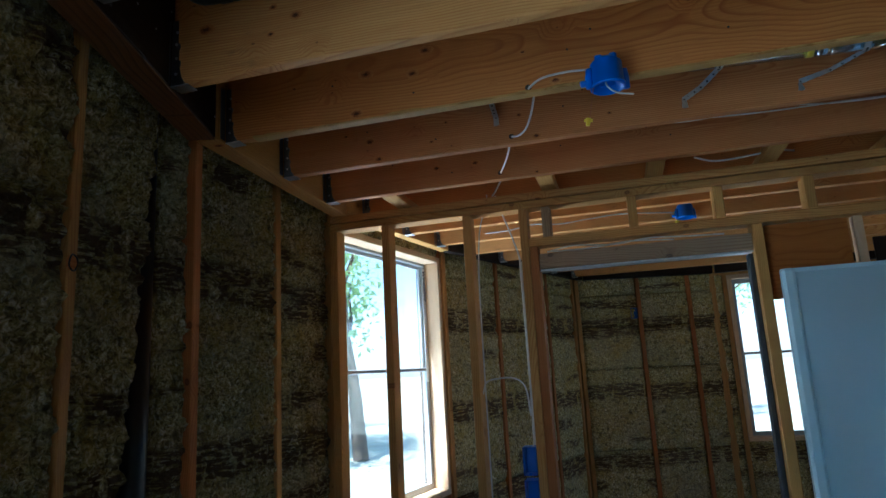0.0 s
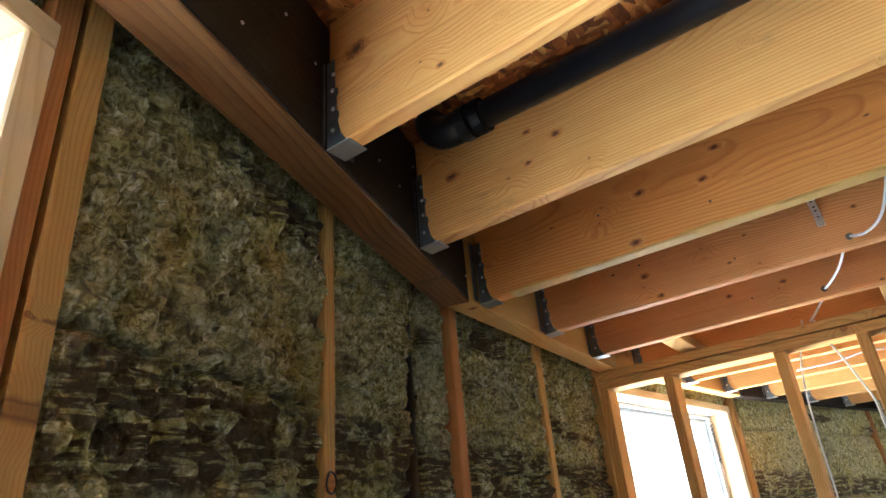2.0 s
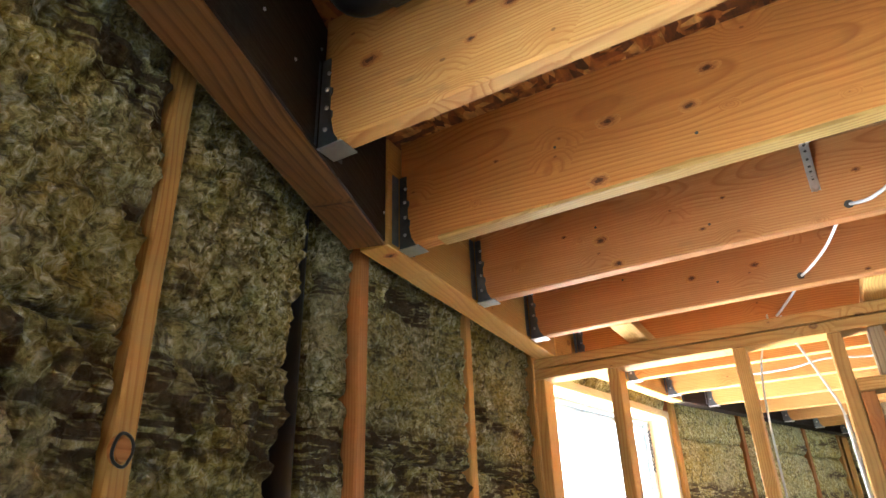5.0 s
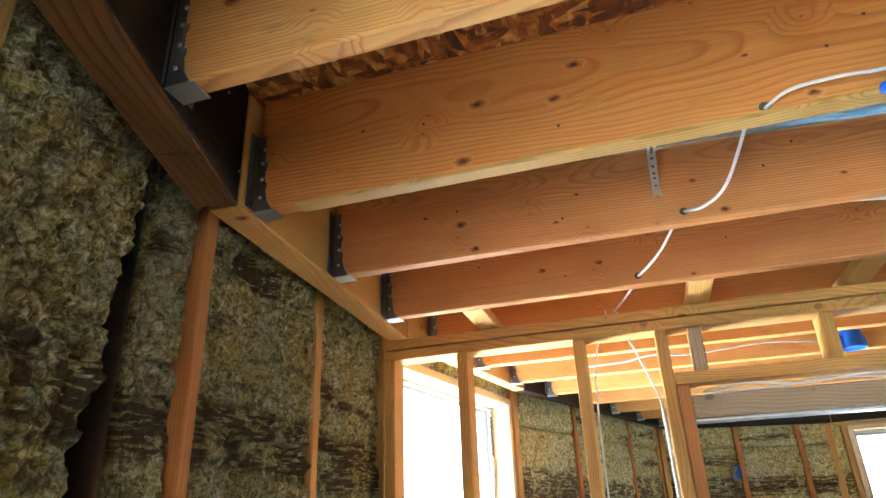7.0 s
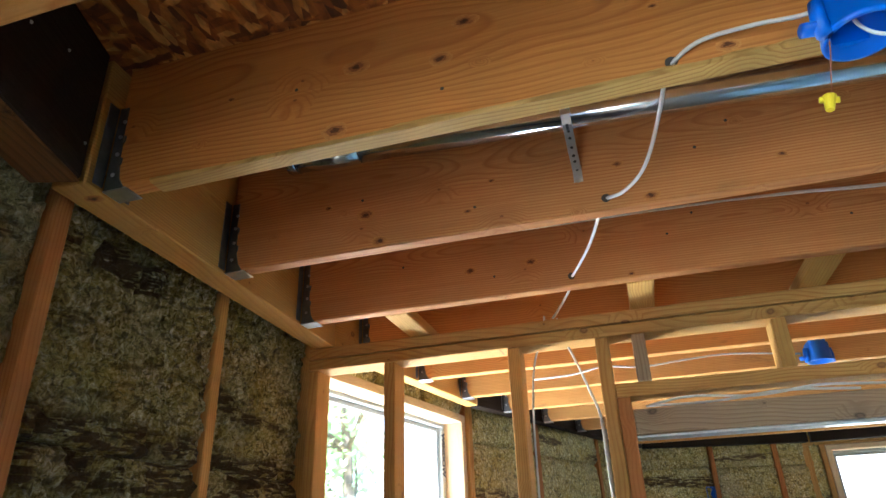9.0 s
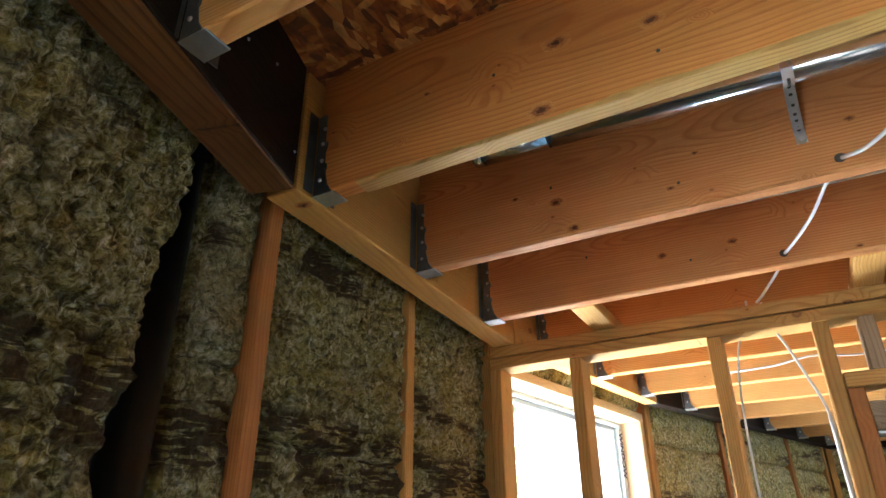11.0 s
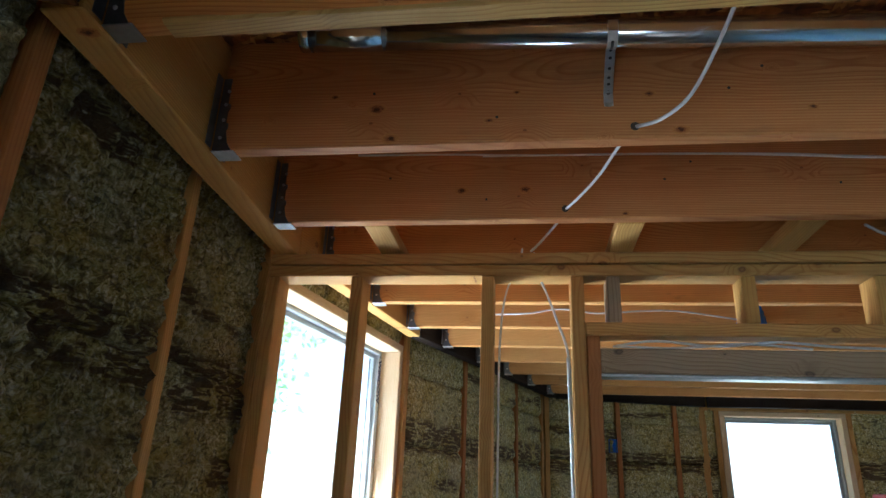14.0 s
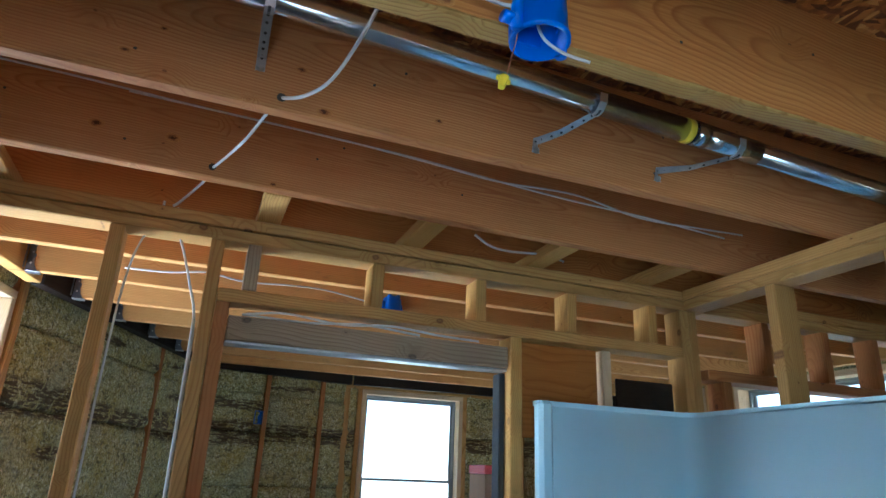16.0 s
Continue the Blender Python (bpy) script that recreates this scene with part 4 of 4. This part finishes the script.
def strap(x, x_low, z_low, x_top=None):
    """A perforated hanger strap from under the duct to the next joist."""
    thing = tagged(new("hanger_strap"), "perforated galvanised strap holding the vent duct", "strap", "duct straps")
    y, r, face = 2.08, 0.0315, Y2 + S - 0.003
    zc = duct_z(x)
    pts = [Vector((x, y + r * math.sin(t), zc - r * math.cos(t))) for t in [radians(a) for a in (-100, -60, -20, 10, 40)]]
    pts += [Vector((x + (x_low - x) * 0.5, (pts[-1].y + face) / 2 + 0.01, (pts[-1].z + z_low) / 2 + 0.01)), Vector((x_low, face, z_low + 0.03)), Vector((x_low, face, z_low))]
    bm = bmesh.new()
    w, rows = 0.0095, []
    for i, c in enumerate(pts):
        d = (pts[min(i + 1, len(pts) - 1)] - pts[max(0, i - 1)]).normalized()
        s = Vector((1, 0, 0)) - d * d.x
        s.normalize()
        nrm = d.cross(s) * 0.0006
        rows.append([bm.verts.new(c + s * w + nrm), bm.verts.new(c - s * w + nrm), bm.verts.new(c - s * w - nrm), bm.verts.new(c + s * w - nrm)])
    for a, b in zip(rows, rows[1:]):
        for k in range(4):
            bm.faces.new((a[k], a[(k + 1) % 4], b[(k + 1) % 4], b[k]))
    part("band", bm, M_STEEL, thing)
    line = smooth_line(pts, 3)
    for i, c in enumerate(line[6:-1]):
        d = (line[min(i + 8, len(line) - 1)] - line[i + 6]).normalized()
        s = (Vector((1, 0, 0)) - d * d.x).normalized()
        nrm = d.cross(s)
        nrm = nrm if nrm.z < 0 or nrm.y < 0 else -nrm
        bm = bmesh.new()
        bmesh.ops.create_cone(bm, cap_ends=True, segments=8, radius1=0.0034, radius2=0.0034, depth=0.001)
        part("hole", bm, M_DARKSEAL, thing, m=Matrix.Translation(c + nrm * 0.0012) @ nrm.to_track_quat("Z", "Y").to_matrix().to_4x4())
    bm = bmesh.new()
    bmesh.ops.create_cone(bm, cap_ends=True, segments=8, radius1=0.008, radius2=0.006, depth=0.008)
    part("screw", bm, M_STEEL, thing, m=pose(x_low, face - 0.004, z_low + 0.006, 90))
    return thing


strap(-0.315, -0.312, 2.515)
strap(0.425, 0.325, 2.475)
strap(0.83, 0.675, 2.475)


def ceiling_box(x, y, z, side_hole=True):
    """A round blue ceiling box, open below, with side lugs."""
    thing = tagged(new("ceiling_box"), "blue plastic round electrical box nailed to a joist", "electrical box")
    thing.matrix_basis = pose(x, y, z) @ Matrix.Diagonal((0.89, 0.89, 0.64, 1))
    bm = bmesh.new()
    rings = []
    for rad, zz in ((0.047, 0.0), (0.0535, 0.0), (0.0535, 0.012), (0.0505, 0.016), (0.048, 0.11), (0.036, 0.128), (0.0, 0.130)):
        rings.append([bm.verts.new((rad * math.cos(t), rad * math.sin(t), zz)) for t in [2 * math.pi * k / 32 for k in range(32)]] if rad else [bm.verts.new((0, 0, zz))])
    for rad, zz in ((0.045, 0.10), (0.0, 0.105)):
        rings.insert(0, [bm.verts.new((rad * math.cos(t), rad * math.sin(t), zz)) for t in [2 * math.pi * k / 32 for k in range(32)]] if rad else [bm.verts.new((0, 0, zz))])
    for a, b in zip(rings, rings[1:]):
        for k in range(32):
            j = (k + 1) % 32
            if len(a) == 1:
                bm.faces.new((a[0], b[k], b[j]))
            elif len(b) == 1:
                bm.faces.new((a[k], a[j], b[0]))
            else:
                bm.faces.new((a[k], a[j], b[j], b[k]))
    part("body", bm, M_BLUE, thing, smooth=True)
    for ang in (200, 20):
        c, s = math.cos(radians(ang)), math.sin(radians(ang))
        lug = tube_bm([(0.058 * c, 0.058 * s, 0.0), (0.058 * c, 0.058 * s, 0.05), (0.054 * c, 0.054 * s, 0.085)], 0.011, 12)
        part("screw_lug", lug, M_BLUE, thing, smooth=True)
    part("side_spout", tube_bm([(-0.045, -0.012, 0.026), (-0.066, -0.016, 0.026), (-0.080, -0.018, 0.024)], 0.013, 14), M_BLUE, thing, smooth=True)
    part("nail_tab", box_bm(0.07, 0.016, 0.06, 0.004, (0.0, 0.047, 0.06)), M_BLUE, thing)
    for xx in (-0.02, 0.022):
        part("cable_clamp", box_bm(0.024, 0.03, 0.03, 0.006, (xx, -0.02, 0.125)), M_BLUE, thing)
    return thing


ceiling_box(0.078, 1.736, 2.390)
cable([(-0.143, 1.80, 2.452), (-0.138, 1.778, 2.450), (-0.10, 1.770, 2.468), (-0.03, 1.768, 2.473), (0.03, 1.762, 2.466), (0.06, 1.745, 2.462)], 0.0040)
cable([(0.07, 1.735, 2.45), (0.075, 1.725, 2.395), (0.10, 1.71, 2.362), (0.14, 1.695, 2.345)], 0.003, "stripped white cable end hanging from the ceiling box")
cable([(0.045, 1.735, 2.43), (0.036, 1.733, 2.38), (0.028, 1.735, 2.345), (0.022, 1.737, 2.315)], 0.0011, "thin copper-red wire hanging from the ceiling box", M_COPPER)


def wire_nut(x, y, z, tilt):
    thing = tagged(new("wire_nut"), "yellow plastic wire nut on a hanging wire", "wire connector")
    thing.matrix_basis = pose(x, y, z, 0, tilt, 0) @ Matrix.Scale(0.78, 4)
    bm = bmesh.new()
    bmesh.ops.create_cone(bm, cap_ends=True, segments=12, radius1=0.0065, radius2=0.0105, depth=0.026)
    part("cap", bm, M_YELLOW, thing, smooth=False)
    part("wing", box_bm(0.030, 0.005, 0.011, 0.002, (0, 0, 0.006)), M_YELLOW, thing)
    return thing


wire_nut(0.016, 1.738, 2.302, 12)
cable([(-0.10, 1.815, 2.60), (-0.125, 1.87, 2.56), (-0.150, 1.98, 2.505), (-0.185, 2.06, 2.45), (-0.225, 2.13, 2.444), (-0.262, 2.196, 2.468)], 0.0046)
cable([(-0.268, 2.215, 2.470), (-0.285, 2.29, 2.472), (-0.315, 2.39, 2.458), (-0.35, 2.50, 2.458), (-0.378, 2.60, 2.469)], 0.0046)
cable([(-0.382, 2.62, 2.470), (-0.40, 2.72, 2.475), (-0.45, 2.83, 2.455), (-0.47, 2.86, 2.446)], 0.0048)
cable([(-0.95, 2.57, 2.63), (-0.70, 2.56, 2.62), (-0.46, 2.55, 2.605), (-0.17, 2.55, 2.60), (0.15, 2.54, 2.585), (0.33, 2.50, 2.55), (0.6, 2.49, 2.53), (0.9, 2.5, 2.53), (1.25, 2.55, 2.54)], 0.0034, "grey-white cable sagging along a joist")
cable([(-0.60, 2.575, 2.62), (-0.1, 2.57, 2.61), (0.18, 2.53, 2.575), (0.36, 2.46, 2.525), (0.62, 2.48, 2.545), (0.88, 2.52, 2.535), (1.05, 2.47, 2.515), (1.3, 2.52, 2.55)], 0.0034, "grey-white cable sagging along a joist")
cable([(0.40, 2.70, 2.455), (0.47, 2.74, 2.443), (0.56, 2.78, 2.452), (0.72, 2.80, 2.470), (0.80, 2.84, 2.472)], 0.0048)
for dx in (0.004,):
    cable([(-0.50 + dx, 2.86, 2.455), (-0.51 + dx, 2.915, 2.40), (-0.545 + dx, 2.925, 2.352), (-0.566 + dx, 2.92, 2.22), (-0.571 + dx, 2.90, 1.95), (-0.572 + dx, 2.90, 1.2), (-0.572 + dx, 2.90, 0.4)], 0.0038)
cable([(-0.46, 2.88, 2.45), (-0.445, 2.915, 2.385), (-0.425, 2.905, 2.33), (-0.392, 2.895, 2.23), (-0.366, 2.88, 2.13), (-0.362, 2.88, 1.95), (-0.364, 2.885, 1.40), (-0.372, 2.88, 1.32)], 0.0046)
for y, r in ((2.895, 0.0058), (2.907, 0.0056), (2.872, 0.0054)):
    cable([(-0.366, y, 2.13), (-0.3635, y, 1.9), (-0.3625, y, 1.6), (-0.364, y, 1.33)], r, "white cable stapled down the side of a stud")
cable([(-0.58, 2.90, 1.55), (-0.56, 2.89, 1.60), (-0.50, 2.88, 1.615), (-0.43, 2.88, 1.612), (-0.385, 2.88, 1.57), (-0.370, 2.88, 1.45)], 0.0045)
cable([(-0.63, 3.44, 2.40), (-0.48, 3.40, 2.395), (-0.36, 3.39, 2.41), (-0.22, 3.43, 2.405), (-0.05, 3.47, 2.425), (0.12, 3.6, 2.46), (0.40, 3.80, 2.48)], 0.0046)
cable([(-0.23, 2.89, 2.165), (-0.12, 2.88, 2.178), (0.05, 2.885, 2.166), (0.2, 2.87, 2.176), (0.36, 2.90, 2.172), (0.5, 2.88, 2.163)], 0.0046, "white cable lying on the door frame header")
cable([(-0.24, 2.875, 2.160), (-0.05, 2.90, 2.163), (0.12, 2.88, 2.172), (0.3, 2.89, 2.162)], 0.0046, "white cable lying on the door frame header")


def square_box(x, y, z, w, h, d, label):
    """A blue single-gang box, open to the front (-y)."""
    thing = tagged(new("outlet_box"), label, "electrical box", "blue outlet boxes")
    thing.matrix_basis = pose(x, y, z)
    t = 0.003
    for sx, sz, ww, hh in ((-1, 0, t, h), (1, 0, t, h), (0, -1, w, t), (0, 1, w, t)):
        part("side", box_bm(ww, d, hh, 0.0008, (sx * (w - t) / 2, 0, sz * (h - t) / 2)), M_BLUE, thing)
    part("back", box_bm(w - 2 * t, t, h - 2 * t, 0.0005, (0, d / 2 - t, 0)), M_BLUE, thing)
    for sz in (-1, 1):
        part("screw_ear", box_bm(0.014, 0.004, 0.012, 0.002, (0, -d / 2, sz * (h / 2 - 0.006))), M_BLUE, thing)
    return thing


square_box(-0.386, 2.885, 1.265, 0.058, 0.115, 0.075, "blue plastic outlet box nailed to a stud")
square_box(-0.386, 2.885, 1.13, 0.058, 0.115, 0.075, "blue plastic outlet box nailed to a stud")
far = on_wall(4, 0.50, WALL_OFF - 0.03, 2.11)
square_box(far[0] - 0.02, far[1], far[2], 0.06, 0.10, 0.07, "blue plastic outlet box on a far wall stud")
ceiling_box(0.455, 3.765, 2.432)
wire_nut(0.407, 3.765, 2.414, -10)

# ringed knot on the stud beside the window: red heart within a black bark ring
p0, q0, d0, n0, l0 = seg(0)
ring_at = Vector(on_wall(0, A0 + 1.281, WALL_OFF - 0.004, 1.937))
heart = tagged(new("stud_knot"), "round red knot with a black bark ring on a wall stud", "knot")
heart.matrix_basis = Matrix.Translation(ring_at) @ Vector((-n0.x, -n0.y, 0)).to_track_quat("Z", "Y").to_matrix().to_4x4()
bm = bmesh.new()
bmesh.ops.create_cone(bm, cap_ends=True, segments=20, radius1=0.017, radius2=0.013, depth=0.008)
part("heart", bm, M_RED, heart, smooth=False)
loop = [(0.0165 * math.cos(t), 0.0185 * math.sin(t), 0.003 + 0.001 * math.sin(3 * t)) for t in [k * 2 * math.pi / 24 for k in range(25)]]
part("bark_ring", tube_bm(loop, 0.0020, 8), M_ABS, heart, "black bark ring", smooth=True)

# printed film on the second window
bpy_text = bpy.data.curves.new("film_print", "FONT")
bpy_text.body, bpy_text.size, bpy_text.extrude, bpy_text.offset = "WINDOW", 0.044, 0.0004, 0.0016
bpy_text.align_x, bpy_text.align_y = "CENTER", "CENTER"
tmp = new("tmp", bpy_text)
text_mesh = bpy.data.meshes.new_from_object(tmp.evaluated_get(bpy.context.evaluated_depsgraph_get()))
bpy.data.objects.remove(tmp)
text_mesh.materials.append(M_INK)
lab = new("window_film_print", text_mesh)
p2, q2, d2, n2, l2 = seg(2)
face = Matrix(((0, d2.x, -n2.x, 0), (0, d2.y, -n2.y, 0), (-1, 0, 0, 0), (0, 0, 0, 1)))
lab.matrix_basis = Matrix.Translation(on_wall(2, win2[1] - 0.022, WALL_OFF + 0.0915, 2.235)) @ face
tagged(lab, "dark blue lettering printed on the window's edge film", "lettering")
film = board("protective_film", on_wall(2, win2[1] - 0.022, WALL_OFF + 0.0928, 1.60), on_wall(2, win2[1] - 0.022, WALL_OFF + 0.0928, 2.35), 0.036, 0.001, M_VINYL, up=(n2.x, n2.y, 0), bevel=0)
tagged(film, "white protective film strip on the window's edge", "film")

# stored box at the far wall
crate = tagged(new("storage_box"), "brown cardboard box with a red lid on a stack", "box")
part("body", box_bm(0.20, 0.26, 1.76, 0.006, (0, 0, 0.88)), M_CARD, crate)
part("lid", box_bm(0.215, 0.275, 0.07, 0.01, (0, 0, 1.795)), M_RED_PAINT, crate, "red lid")
part("lid_label", box_bm(0.10, 0.002, 0.012, 0, (0, -0.139, 1.80)), M_VINYL, crate, "pale printed strip")
crate.matrix_basis = pose(2.02, 6.02, 0.0, 0, 0, 6)

# ---------------------------------------------------------------- trees outside


def tree(x, y, height, seed):
    rng = random.Random(seed)
    thing = tagged(new("tree"), "leafy green deciduous tree outside the window", "tree", "trees outside")
    thing.matrix_basis = pose(x, y, -0.35)
    bm = bmesh.new()
    tips = []

    def limb(p, d, length, r):
        pts, c = [p.copy()], p.copy()
        for k in range(5):
            d = (d + Vector((rng.uniform(-.18, .18), rng.uniform(-.18, .18), rng.uniform(-.04, .1)))).normalized()
            c = c + d * length / 5
            pts.append(c.copy())
        for a, b, ra, rb in zip(pts, pts[1:], [r * (1 - .14 * k) for k in range(5)], [r * (1 - .14 * (k + 1)) for k in range(5)]):
            q = (b - a).to_track_quat("Z", "Y").to_matrix().to_4x4()
            ring = bmesh.ops.create_cone(bm, cap_ends=False, segments=7, radius1=ra, radius2=rb, depth=(b - a).length, matrix=Matrix.Translation((a + b) / 2) @ q)
        return pts

    stem = limb(Vector((0, 0, 0)), Vector((0, 0, 1)), height * 0.75, height * 0.02)
    for k in range(16):
        s = stem[rng.randint(2, 5)]
        a = rng.uniform(0, 6.28)
        branch = limb(s, Vector((math.cos(a), math.sin(a), rng.uniform(0.1, 0.8))).normalized(), height * rng.uniform(0.2, 0.38), height * 0.007)
        tips += branch[2:]
    part("trunk", bm, M_BARK, thing, smooth=True)
    verts, faces = [], []
    for tip in tips:
        for _ in range(60):
            c = tip + Vector((rng.gauss(0, .05), rng.gauss(0, .05), rng.gauss(0, .045))) * height
            u = Vector((rng.uniform(-1, 1), rng.uniform(-1, 1), rng.uniform(-1, 1))).normalized()
            v = u.orthogonal().normalized()
            s = rng.uniform(0.07, 0.14)
            n = len(verts)
            verts += [c - u * s, c + v * s * .5, c + u * s, c - v * s * .5]
            faces.append((n, n + 1, n + 2, n + 3))
    mesh = bpy.data.meshes.new("crown")
    mesh.from_pydata(verts, [], faces)
    mesh.materials.append(M_LEAF)
    crown = new("crown", mesh)
    crown.parent = thing


tree(-6.4, 15.0, 10.0, 1)
tree(-12.0, 11.0, 11.0, 2)
tree(-10.0, 16.5, 10.0, 6)
tree(-1.4, 21.0, 10.0, 3)
tree(11.5, 21.0, 11.5, 4)
tree(2.4, 25.0, 10.0, 8)
tree(-12.0, -2.5, 10.0, 5)
tree(-14.5, 22.0, 13.0, 9)

# waney bark edge along the underside of the joist with the blue box, and a knot in the ledger
for index, j, x0, y in joists:
    if index == 0:
        bm = bmesh.new()
        rows = []
        for k in range(121):
            x = x0 + 0.10 + 0.018 * k
            up = 0.004 + 0.008 * noise.noise(Vector((x * 9, 1.5, 0))) + 0.006 * noise.noise(Vector((x * 31, 4.5, 0)))
            dip = 0.0015 + 0.002 * abs(noise.noise(Vector((x * 14, 7.5, 0))))
            rows.append([bm.verts.new(v) for v in ((x, Y2 - 0.0012, H + max(0.003, up)), (x, Y2 - 0.0022, H + 0.002), (x, Y2 + 0.003, H - dip), (x, Y2 + 0.0385, H - 0.001), (x, Y2 + 0.0385, H + 0.004))])
        for a, b in zip(rows, rows[1:]):
            for q in range(4):
                bm.faces.new((a[q], a[q + 1], b[q + 1], b[q]))
        bm.faces.new(rows[0])
        bm.faces.new(rows[-1])
        part("waney_edge", bm, M_WANE, j, "yellow waney edge with dark bark flecks", m=j.matrix_basis.inverted())
